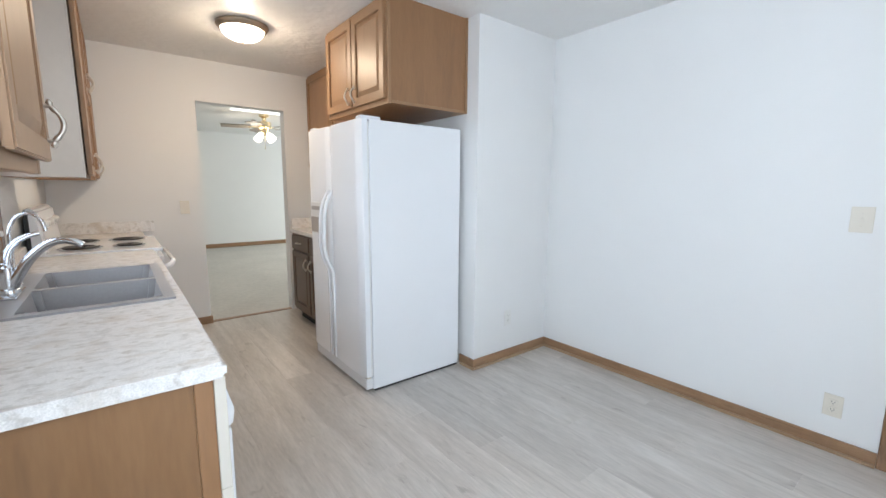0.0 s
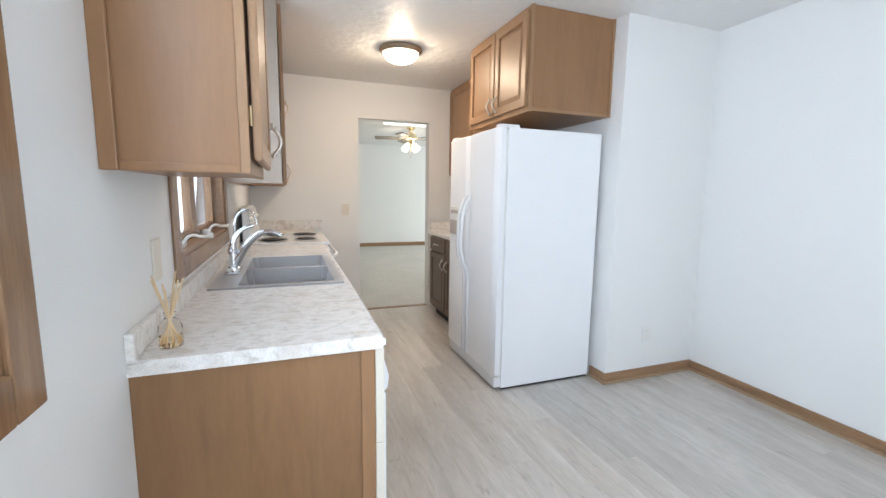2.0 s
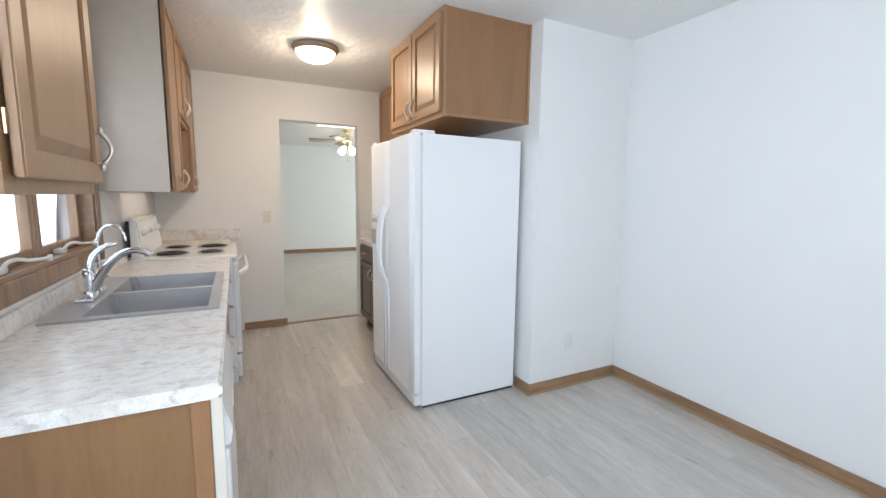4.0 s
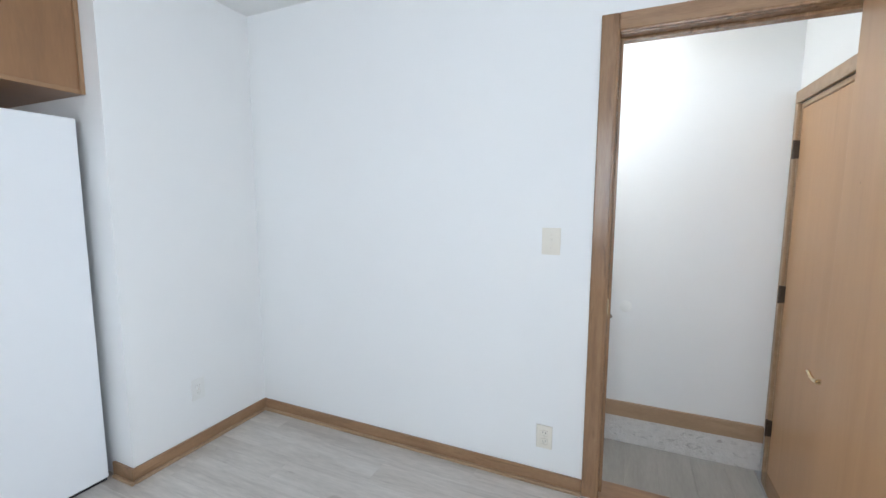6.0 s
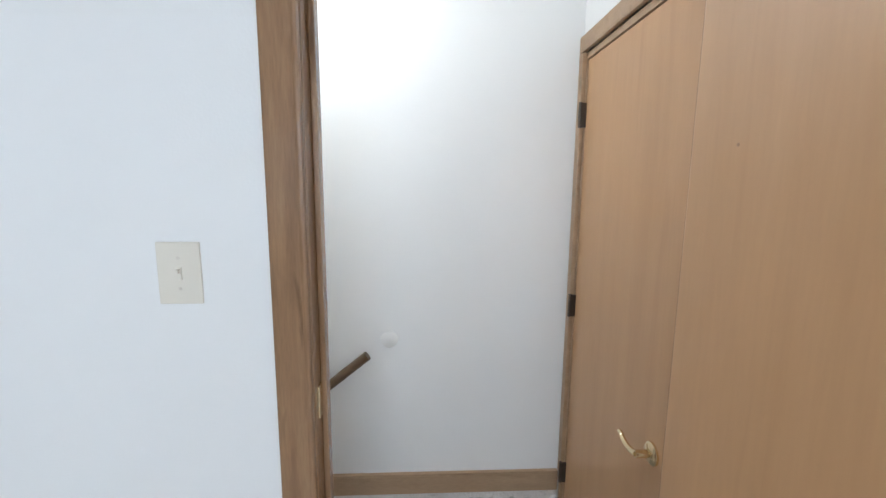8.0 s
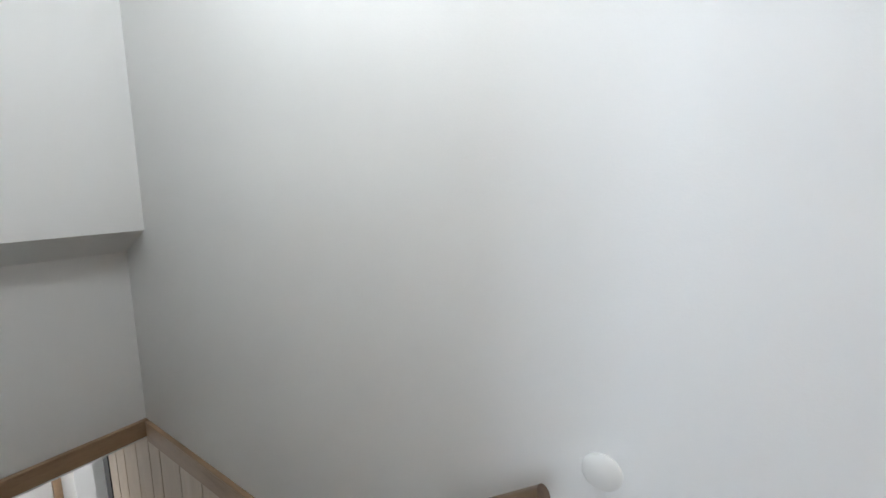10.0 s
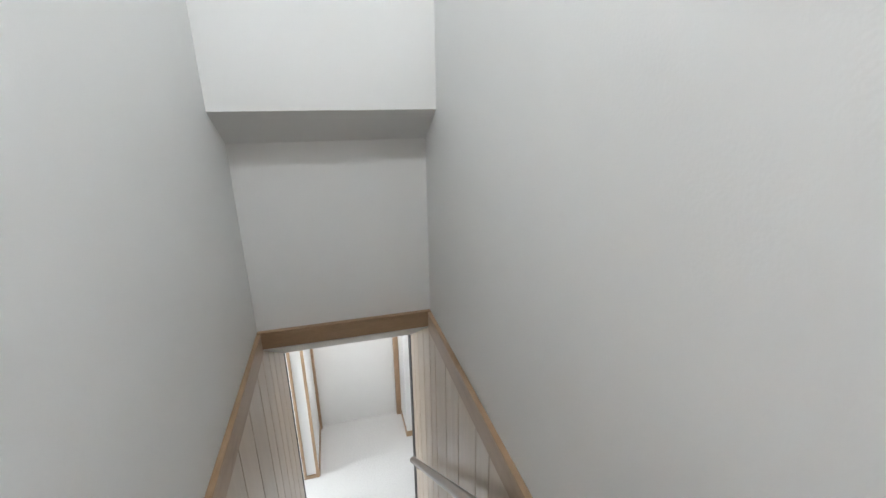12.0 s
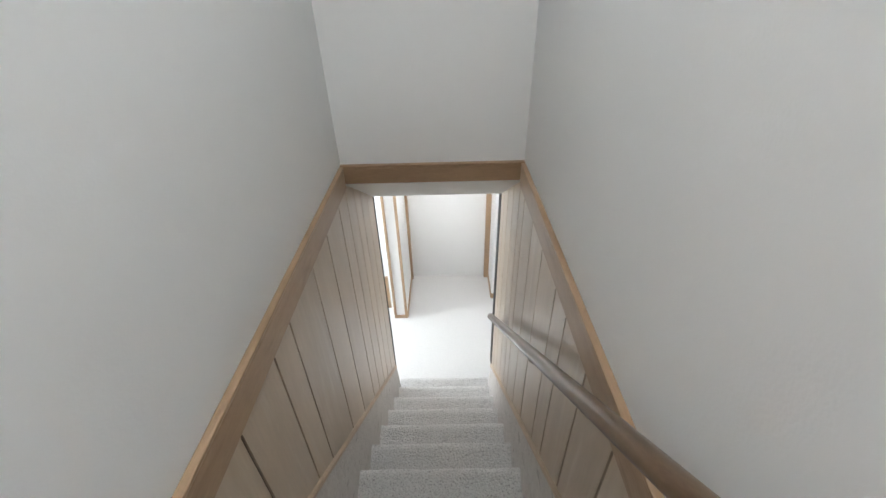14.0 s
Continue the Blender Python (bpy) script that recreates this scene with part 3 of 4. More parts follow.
for west in (True, False):
    t0, t1, low = (XS, XS + 0.016, XS + 0.044) if west else (XF, XF - 0.016, XF - 0.044)
    bm = bmesh.new()
    rows = []
    n = 44
    for i in range(n + 1):
        y = 1.654 + (YE - 1.654) * i / n
        zt = min(BB, skirt_z(y))
        zn = ZL - RISE * (y - NOSE0) / RUN - 0.22
        w = 0.004 * noise.noise((y * 8, 3.0 if west else 7.0, 0.0))
        rows.append([bm.verts.new((t0, y, zt)), bm.verts.new((t1, y, zt)), bm.verts.new(((t1 + low) / 2 + w, y, (zt + zn) / 2)), bm.verts.new((low + w, y, zn)), bm.verts.new((t0, y, zn))])
    for a, b in zip(rows, rows[1:]):
        for i in range(5):
            j = (i + 1) % 5
            bm.faces.new((a[i], a[j], b[j], b[i]))
    bm.faces.new(rows[0])
    bm.faces.new(rows[-1][::-1])
    part("carpet_skirt", bm, UPSTAND, stairs, "carpet turned up the stair wall", True)
    xa, xb = sorted((t0, t1 + (0.006 if west else -0.006)))
    ya, yb = 1.815, YE
    bm = bmesh.new()
    hexa(bm, [(xa, ya, skirt_z(ya) + 0.024), (xa, yb, skirt_z(yb) + 0.024), (xa, yb, skirt_z(yb)), (xa, ya, skirt_z(ya)),
              (xb, ya, skirt_z(ya) + 0.024), (xb, yb, skirt_z(yb) + 0.024), (xb, yb, skirt_z(yb)), (xb, ya, skirt_z(ya))])
    bmesh.ops.bevel(bm, geom=bm.edges[:], offset=0.004, segments=2, affect="EDGES")
    part("skirt_trim", bm, PALE_STRIP, stairs, "thin pale oak strip along the carpet")

# panelling: upright boards over the skirt, up to the level band or the sloping soffit
for side, x0, x1, cuts in (("panelling_west", XS, XS + 0.009, (1.84, 1.985, 2.175, 2.376, 2.578, 2.70, 2.943, 3.135, 3.34, 3.475, 3.615, 3.735, 3.88, YE)),
                           ("panelling_east", XF - 0.009, XF, (1.84, 1.975, 2.145, 2.335, 2.52, 2.705, 2.825, 3.025, 3.205, 3.385, 3.495, 3.645, 3.80, 3.92, YE))):
    wall = thing(side, ((x0 + x1) / 2, 3.0, -1.0), "pale wood plank panelling along the stairs", "panelling", kind="structure")
    bm = bmesh.new()
    xb0, xb1 = (XS + 0.0005, XS + 0.003) if x0 == XS else (XF - 0.003, XF - 0.0005)
    for ya, yb in ((1.84, YS), (YS, YE)):
        ta, tb, ka, kb = soffit_z(ya), soffit_z(yb), skirt_z(ya), skirt_z(yb)
        hexa(bm, [(xb0, ya, ta), (xb0, yb, tb), (xb0, yb, kb), (xb0, ya, ka), (xb1, ya, ta), (xb1, yb, tb), (xb1, yb, kb), (xb1, ya, ka)])
    part("backing", bm, DARK, wall, "dark gap behind the boards")
    for a, b in zip(cuts, cuts[1:]):
        bm = bmesh.new()
        a2, b2 = a + 0.0042, b - 0.0042
        ta, tb = min(soffit_z(a2), 0.0), min(soffit_z(b2), 0.0)
        za, zb = min(skirt_z(a2) + 0.02, ta - 0.012), skirt_z(b2) + 0.02
        hexa(bm, [(x0, a2, ta), (x0, b2, tb), (x0, b2, zb), (x0, a2, za), (x1, a2, ta), (x1, b2, tb), (x1, b2, zb), (x1, a2, za)])
        part("board", bm, PANEL, wall)
    bm = bmesh.new()
    xe0, xe1 = (XS - 0.004, XS + 0.013) if x0 == XS else (XF - 0.013, XF + 0.004)
    box(bm, xe0, xe1, YE + 0.001, YE + (0.014 if x0 == XS else 0.075), skirt_z(YE), ZC - 0.002)
    part("raw_edge", bm, DARK, wall, "dark raw edge of the panelling")

# handrail
rail = thing("handrail", (4.12, 2.7, -0.3), "round worn wooden handrail on metal brackets", "handrail")
ra, rb = Vector((4.135, 1.634, 0.662)), Vector((4.135, 3.812, -1.082))
bm = bmesh.new()
tube(bm, [ra.lerp(rb, i / 12) for i in range(13)], 0.0195, 20)
part("rail", bm, RAILWOOD, rail, "", True)
for f in (0.10, 0.54, 0.95):
    p = ra.lerp(rb, f)
    bm = bmesh.new()
    tube(bm, bend((p.x, p.y, p.z - 0.018), (p.x, p.y, p.z - 0.06), (XF - 0.008, p.y, p.z - 0.065), 6), 0.006, 8)
    lathe(bm, (XF - 0.014, p.y, p.z - 0.065), [(0.022, 0), (0.022, 0.006), (0.012, 0.013)], 14, "x")
    part("bracket", bm, BRONZE, rail, "small dark metal bracket", True)

# round plate on the landing wall
bm = bmesh.new()
lathe(bm, (XF, 1.55, 0.707), [(0.036, 0), (0.036, -0.004), (0.031, -0.007), (0.0, -0.008)], 28, "x")
solid("wall_plate", bm, WHITE_TRIM, "round white blank plate on the landing wall", "wall plate", smooth=True)

# basement trim
trim("basement_casings", [(3.431, 3.457, 5.74, 5.799, ZB, ZC - 0.001), (4.285, 4.339, 5.75, 5.799, ZB, ZC - 0.001), (3.296, 3.322, 5.088, 5.104, ZB, ZC - 0.001), (3.408, 3.434, 5.088, 5.104, ZB, ZC - 0.001)],
     OAK_PALE, "oak casings in the basement hall", 0.004)
trim("basement_base", [(3.431, 3.442, 5.105, 5.74, ZB, ZB + 0.06), (4.328, 4.339, 5.39, 5.75, ZB, ZB + 0.06), (3.322, 3.408, 5.09, 5.104, ZB, ZB + 0.035), (4.33, 4.46, 5.375, 5.389, ZB, ZB + 0.06)], OAK_PALE, "pale oak base trim", 0.003)
setting("door_stop_post", [(3.205, 3.245, 5.25, 5.275, ZB, ZB + 0.42)], OAK_PALE, "short oak trim board standing by the basement partition", 0.003)


# ---- switches and outlets ----
def wall_plate(name, place, face, kind_, label, mat=ALMOND, h=0.118, w=0.074):
    """A switch or outlet plate; face is the outward direction, '-x', '+x' or '-y'."""
    turn = {"-x": Matrix.Rotation(radians(-90), 4, "Z"), "+x": Matrix.Rotation(radians(90), 4, "Z"), "-y": Matrix.Identity(4)}[face]
    m = Matrix.Translation(place) @ turn
    t = thing(name, place, label, {"switch": "switch", "outlet": "outlet", "blank": "wall plate"}[kind_])
    bm = bmesh.new()
    box(bm, -w / 2, w / 2, -0.006, 0, -h / 2, h / 2, 0.0025, m)
    part("plate", bm, mat, t)
    if kind_ == "switch":
        bm = bmesh.new()
        box(bm, -0.006, 0.006, -0.009, -0.006, -0.013, 0.013, 0.001, m)
        box(bm, -0.0042, 0.0042, -0.018, -0.008, 0.001, 0.009, 0.0015, m)
        part("toggle", bm, ALMOND, t)
        for z in (-0.03, 0.03):
            bm = bmesh.new()
            box(bm, -0.003, 0.003, -0.0072, -0.006, z - 0.003, z + 0.003, 0.001, m)
            part("screw", bm, NICKEL, t)
    elif kind_ == "outlet":
        for z in (-0.02, 0.02):
            bm = bmesh.new()
            box(bm, -0.017, 0.017, -0.008, -0.006, z - 0.0135, z + 0.0135, 0.003, m)
            r = part("socket", bm, mat, t)
            bm = bmesh.new()
            for x in (-0.0062, 0.0062):
                box(bm, x - 0.0011, x + 0.0011, -0.0086, -0.0081, z - 0.003, z + 0.006, 0, m)
            box(bm, -0.0022, 0.0022, -0.0086, -0.0081, z - 0.0095, z - 0.006, 0, m)
            part("slots", bm, DARK if mat is ALMOND else WHITE_MEL, r)
        bm = bmesh.new()
        box(bm, -0.003, 0.003, -0.0085, -0.006, -0.003, 0.003, 0.001, m)
        part("screw", bm, NICKEL, t)
    return t


wall_plate("light_switch", (XR, 1.879, 1.178), "-x", "switch", "almond toggle switch on the white wall", h=0.122, w=0.082)
wall_plate("wall_outlet", (XR, 1.881, 0.240), "-x", "outlet", "almond double outlet above the baseboard", h=0.114, w=0.074)
wall_plate("light_switch", (1.045, YF, 1.122), "-y", "switch", "almond toggle switch beside the opening")
wall_plate("wall_outlet", (2.866, YJ, 0.325), "-y", "outlet", "white painted-over outlet on the jog", WHITE_TRIM)
wall_plate("blank_plate", (XL, 2.845, 1.108), "+x", "blank", "plain almond plate above the counter")


# ---- windows ----
def window(name, y0, y1, z0, z1, sashes, label, cranks):
    """A casement window in the west wall: casing, jamb, sashes with panes, cranks."""
    w = thing(name, (XL, (y0 + y1) / 2, z0), label, "window", kind="structure")
    c = 0.07
    for nm, b in (("casing", (XL, XL + 0.012, y0 - c, y0 + 0.002, z0 - c, z1 + c)), ("casing", (XL, XL + 0.012, y1 - 0.002, y1 + c, z0 - c, z1 + c)),
                  ("casing", (XL, XL + 0.0115, y0 + 0.002, y1 - 0.002, z1 - 0.002, z1 + c)), ("casing", (XL, XL + 0.0115, y0 + 0.002, y1 - 0.002, z0 - c, z0 + 0.002))):
        part(nm, one(*b, bevel=0.004), OAK_Z, w)
    bm = bmesh.new()
    for b in ((XL - 0.10, XL + 0.002, y0 + 0.0005, y0 + 0.018, z0 + 0.0005, z1 - 0.0005), (XL - 0.10, XL + 0.002, y1 - 0.018, y1 - 0.0005, z0 + 0.0005, z1 - 0.0005),
              (XL - 0.10, XL + 0.002, y0 + 0.018, y1 - 0.018, z0 + 0.0005, z0 + 0.018), (XL - 0.10, XL + 0.002, y0 + 0.018, y1 - 0.018, z1 - 0.018, z1 - 0.0005)):
        box(bm, *b)
    part("frame", bm, OAK_Y, w)
    step = (y1 - y0 - 0.036) / sashes
    for i in range(sashes):
        a, b = y0 + 0.018 + step * i + 0.004, y0 + 0.018 + step * (i + 1) - 0.004
        bm = bmesh.new()
        s = 0.042
        xa, xb = XL - 0.09, XL - 0.05
        box(bm, xa, xb, a, a + s, z0 + 0.02, z1 - 0.02, 0.004)
        box(bm, xa, xb, b - s, b, z0 + 0.02, z1 - 0.02, 0.004)
        box(bm, xa, xb - 0.001, a + s, b - s, z0 + 0.02, z0 + 0.02 + s, 0.004)
        box(bm, xa, xb - 0.001, a + s, b - s, z1 - 0.02 - s, z1 - 0.02, 0.004)
        sash = part("sash", bm, OAK_Z, w)
        p = part("pane", one(XL - 0.072, XL - 0.067, a + s - 0.003, b - s + 0.003, z0 + 0.067, z1 - 0.067), CLEAR, sash, "clear glass pane")
        p.visible_shadow = False
        if cranks:
            bm = bmesh.new()
            m0 = (a + b) / 2 - 0.10
            box(bm, XL - 0.05, XL - 0.015, m0 - 0.028, m0 + 0.028, z0 + 0.018, z0 + 0.040, 0.007)
            tube(bm, bend((XL - 0.022, m0, z0 + 0.034), (XL - 0.005, m0 + 0.01, z0 + 0.075), (XL + 0.022, m0 + 0.06, z0 + 0.052), 8) + [Vector((XL + 0.045, m0 + 0.15, z0 + 0.046))], 0.0062, 8)
            lathe(bm, (XL + 0.047, m0 + 0.157, z0 + 0.036), [(0.008, 0), (0.009, 0.012), (0.007, 0.022)], 12)
            part("crank", bm, WHITE_TRIM, w, "cream plastic window crank", True)
    return w


window("window_1", 0.66, 2.168, 1.06, 2.16, 2, "oak-framed casement window in the dining area", False)
window("window_2", 3.10, 4.2, 1.07, 2.05, 2, "oak-framed casement window over the sink", True)


# ---- cabinets ----
def pull(x, y, z, sign, length=0.10, upright=True):
    """A bowed nickel cabinet pull with turned ends."""
    bm = bmesh.new()
    h = length / 2
    d = Vector((0, 0, 1)) if upright else Vector((0, 1, 0))
    c = Vector((x, y, z))
    out = Vector((sign, 0, 0))
    pts, rs = [], []
    for i in range(13):
        u = -1 + 2 * i / 12
        pts.append(c + d * (u * h * 0.8) + out * (0.012 + 0.022 * (1 - u * u)))
        rs.append(0.0042 + 0.0026 * (1 - abs(u)) + (0.003 if abs(abs(u) - 0.84) < 0.1 else 0))
    tube(bm, pts, rs, 10)
    for u in (-1, 1):
        p = c + d * (u * h * 0.8)
        tube(bm, [p, p + out * 0.014], 0.005, 8)
        tube(bm, [p + d * (u * 0.002) + out * 0.013, p + d * (u * 0.010) + out * 0.011, p + d * (u * 0.017) + out * 0.010], [0.006, 0.0075, 0.003], 10)
    return bm


def panel_front(y0, y1, z0, z1, x, sign, raised=True):
    """A flat drawer front, or the frame of a panelled door, in a plane of x."""
    bm = bmesh.new()
    t, f = 0.019, 0.055
    X = lambda d: x + sign * d
    if not raised:
        a, b = sorted((X(0), X(t)))
        box(bm, a, b, y0, y1, z0, z1, 0.005)
        return bm
    lo, hi = sorted((X(0), X(t)))
    holed(bm, (y0, y0 + f, y1 - f, y1), (z0, z0 + f, z1 - f, z1), [(1, 1)], lo, hi)
    for v in bm.verts:
        v.co = Vector((v.co.z, v.co.x, v.co.y))
    bmesh.ops.recalc_face_normals(bm, faces=bm.faces[:])
    bmesh.ops.bevel(bm, geom=[e for e in bm.edges if e.calc_face_angle(0.0) > 1.0], offset=0.0035, segments=2, affect="EDGES")
    return bm


def panel_field(y0, y1, z0, z1, x, sign):
    """The raised field that sits in the frame of a cabinet door."""
    bm = bmesh.new()
    f = 0.055
    X = lambda d: x + sign * d
    a0, a1, c0, c1 = y0 + f - 0.001, y1 - f + 0.001, z0 + f - 0.001, z1 - f + 0.001
    g = 0.032
    hexa(bm, [(X(0.006), a0, c0), (X(0.006), a1, c0), (X(0.006), a1, c1), (X(0.006), a0, c1),
              (X(0.0165), a0 + g, c0 + g), (X(0.0165), a1 - g, c0 + g), (X(0.0165), a1 - g, c1 - g), (X(0.0165), a0 + g, c1 - g)])
    return bm


def front(cab, name, y0, y1, z0, z1, x, sign, handle=None, raised=True, upright=True, label="", mat=MAPLE):
    d = part(name, panel_front(y0, y1, z0, z1, x, sign, raised), mat, cab, label)
    if raised:
        part("panel", panel_field(y0, y1, z0, z1, x, sign), mat, d)
    if handle:
        part("handle", pull(x + sign * 0.019, handle[0], handle[1], sign, 0.105, upright), NICKEL, d, "bowed satin nickel pull", True)
    return d


# upper cabinet by the dining end, with one door standing off its frame
c = thing("wall_cabinet", (0.25, 2.8, 1.34), "maple wall cabinet with its door ajar, beside the sink window", "cabinet", "upper cabinets")
part("body", one(XL, 0.388, 2.535, 3.060, 1.345, H, bevel=0.002), MAPLE_END, c)
bm = bmesh.new()
box(bm, 0.388, 0.408, 2.530, 2.575, 1.341, H, 0.002)
box(bm, 0.388, 0.408, 3.020, 3.060, 1.341, H, 0.002)
box(bm, 0.388, 0.4075, 2.575, 3.020, 1.341, 1.385, 0.002)
box(bm, 0.388, 0.4075, 2.575, 3.020, 2.40, H, 0.002)
part("face_frame", bm, MAPLE, c)
bm = bmesh.new()
box(bm, XL, 0.163, 2.523, 2.535, 1.341, H, 0.003)
box(bm, 0.163, 0.388, 2.527, 2.535, 1.341, 1.360, 0.003)
part("scribe_moulding", bm, MAPLE_END, c, "narrow edge moulding on the cabinet end")
d = front(c, "door", 2.550, 3.045, 1.372, 2.415, 0.4145, 1, (3.005, 1.465))
for z in (1.47, 2.30):
    bm = bmesh.new()
    tube(bm, [(0.4115, 2.549, z - 0.022), (0.4115, 2.549, z + 0.022)], 0.0042, 8)
    box(bm, 0.408, 0.4145, 2.550, 2.580, z - 0.014, z + 0.014)
    part("hinge", bm, BRASS, c, "small brass hinge")

# upper cabinets over the range
c = thing("wall_cabinet", (0.29, 4.55, 1.35), "tall maple wall cabinet with a white side, next to the range", "cabinet", "upper cabinets")
part("body", one(XL, 0.45, 4.308, 4.788, 1.352, H, bevel=0.002), MAPLE, c)
part("side_panel", one(XL, 0.442, 4.301, 4.308, 1.352, H), CREAM, c, "glossy cream laminate cabinet side")
part("stile", one(0.442, 0.4505, 4.297, 4.335, 1.350, H, bevel=0.002), CREAM, c, "cream front edge of the side")
front(c, "door", 4.325, 4.775, 1.365, 2.415, 0.456, 1, (4.735, 1.44))
c = thing("wall_cabinet", (0.29, 5.18, 1.86), "short maple wall cabinet above an open niche over the range", "cabinet", "upper cabinets")
part("body", one(XL, 0.45, 4.79, 5.568, 1.85, H, bevel=0.002), MAPLE, c)
front(c, "door", 4.80, 5.172, 1.875, 2.415, 0.451, 1, (5.135, 1.96))
front(c, "door", 5.182, 5.555, 1.875, 2.415, 0.451, 1, (5.22, 1.96))
part("niche_back", one(XL, XL + 0.012, 4.79, 5.568, 1.352, 1.85), MAPLE, c, "maple back of the niche")
c = thing("wall_cabinet", (0.29, 5.78, 1.35), "narrow maple wall cabinet in the corner", "cabinet", "upper cabinets")
part("body", one(XL, 0.45, 5.57, 5.998, 1.352, H, bevel=0.002), MAPLE, c)
front(c, "door", 5.585, 5.985, 1.365, 2.415, 0.451, 1, (5.62, 1.44))

# cabinet over the refrigerator
c = thing("fridge_cabinet", (2.2, 4.26, 1.815), "deep maple cabinet with two doors above the refrigerator", "cabinet", "upper cabinets")
part("body", one(1.915, 2.519, 3.812, 4.69, 1.822, H, bevel=0.002), MAPLE_END, c)
bm = bmesh.new()
box(bm, 1.894, 1.915, 3.806, 3.85, 1.816, H, 0.002)
box(bm, 1.894, 1.915, 4.65, 4.69, 1.816, H, 0.002)
box(bm, 1.8945, 1.915, 3.85, 4.65, 1.816, 1.855, 0.002)
box(bm, 1.8945, 1.915, 3.85, 4.65, 2.41, H, 0.002)
box(bm, 1.8945, 1.915, 4.24, 4.27, 1.855, 2.41)
part("face_frame", bm, MAPLE, c)
front(c, "door", 3.828, 4.246, 1.848, 2.415, 1.894, -1, (4.205, 1.925))
front(c, "door", 4.256, 4.672, 1.848, 2.415, 1.894, -1, (4.297, 1.925))
bm = bmesh.new()
box(bm, 2.502, 2.519, 3.800, 3.812, 1.82, H, 0.003)
box(bm, 1.915, 2.502, 3.803, 3.812, 1.82, 1.838, 0.003)
part("scribe_moulding", bm, MAPLE, c, "narrow edge moulding on the cabinet end")

# upper cabinet past the refrigerator
c = thing("wall_cabinet", (2.36, 5.35, 1.35), "maple wall cabinet beyond the refrigerator", "cabinet", "upper cabinets")
part("body", one(2.225, 2.519, 4.70, 5.998, 1.50, H, bevel=0.002), MAPLE_END, c)
front(c, "door", 4.72, 5.34, 1.515, 2.415, 2.224, -1, (5.29, 1.60))
front(c, "door", 5.36, 5.98, 1.515, 2.415, 2.224, -1, (5.41, 1.60))

# lower run by the window
c = thing("end_panel", (0.42, 2.56, 0), "plain maple end panel of the lower cabinets", "cabinet panel")
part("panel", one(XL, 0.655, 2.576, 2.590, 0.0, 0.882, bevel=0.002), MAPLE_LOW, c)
part("stile", one(0.655, 0.694, 2.573, 2.5895, 0.0, 0.882, bevel=0.003), MAPLE_END, c, "narrow stile at the front edge")

dw = thing("dishwasher", (0.42, 2.9, 0), "white built-in dishwasher at the end of the counter", "dishwasher")
part("body", one(0.16, 0.668, 2.593, 3.19, 0.10, 0.872), WHITE, dw)
part("door", one(0.668, 0.730, 2.594, 3.187, 0.12, 0.74, bevel=0.010), WHITE, dw)
bm = bmesh.new()
hexa(bm, [(0.668, 2.594, 0.746), (0.732, 2.594, 0.746), (0.738, 2.594, 0.785), (0.712, 2.594, 0.880), (0.668, 3.187, 0.746), (0.732, 3.187, 0.746), (0.738, 3.187, 0.785), (0.712, 3.187, 0.880)])
bmesh.ops.bevel(bm, geom=bm.edges[:], offset=0.004, segments=2, affect="EDGES")
part("control_panel", bm, WHITE, dw)
part("edge_strip", one(0.6945, 0.720, 2.577, 2.5935, 0.0, 0.60, bevel=0.003), ALMOND, dw, "cream filler strip beside the door")
part("edge_strip", one(0.6945, 0.720, 2.577, 2.5935, 0.601, 0.881, bevel=0.003), ALMOND, dw, "cream filler strip beside the door")
bm = bmesh.new()
box(bm, 0.729, 0.7375, 2.78, 3.0, 0.752, 0.778, 0.004)
part("handle", bm, WHITE_TRIM, dw, "recessed white door grip")
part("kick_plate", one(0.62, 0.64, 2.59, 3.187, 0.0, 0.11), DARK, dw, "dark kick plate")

sb = thing("sink_cabinet", (0.42, 3.66, 0), "maple sink base cabinet with two doors", "cabinet", "lower cabinets")
part("body", one(XL, 0.655, 3.192, 4.118, 0.10, 0.70, bevel=0.002), MAPLE, sb)
part("face_frame", one(0.655, 0.672, 3.192, 4.118, 0.10, 0.878, bevel=0.002), MAPLE, sb)
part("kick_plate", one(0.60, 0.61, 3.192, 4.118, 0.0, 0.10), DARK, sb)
front(sb, "false_drawer", 3.215, 4.10, 0.735, 0.86, 0.673, 1, None, False)
front(sb, "door", 3.215, 3.652, 0.13, 0.715, 0.673, 1, (3.615, 0.625))
front(sb, "door", 3.662, 4.10, 0.13, 0.715, 0.673, 1, (3.70, 0.625))
dc = thing("drawer_cabinet", (0.42, 4.42, 0), "maple drawer stack beside the range", "cabinet", "lower cabinets")
part("body", one(XL, 0.672, 4.12, 4.705, 0.10, 0.878, bevel=0.002), MAPLE, dc)
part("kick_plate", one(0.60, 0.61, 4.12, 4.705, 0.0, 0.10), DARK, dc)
for z0, z1 in ((0.735, 0.86), (0.545, 0.72), (0.34, 0.53), (0.13, 0.325)):
    front(dc, "drawer", 4.14, 4.69, z0, z1, 0.673, 1, (4.415, (z0 + z1) / 2), False, False)
ec = thing("corner_cabinet", (0.42, 5.75, 0), "narrow maple base cabinet in the corner", "cabinet", "lower cabinets")
part("body", one(XL, 0.672, 5.505, 5.998, 0.10, 0.878, bevel=0.002), MAPLE, ec)
part("kick_plate", one(0.60, 0.61, 5.505, 5.998, 0.0, 0.10), DARK, ec)
front(ec, "drawer", 5.53, 5.98, 0.735, 0.86, 0.673, 1, (5.755, 0.80), False, False)
front(ec, "door", 5.53, 5.98, 0.13, 0.715, 0.673, 1, (5.57, 0.625))

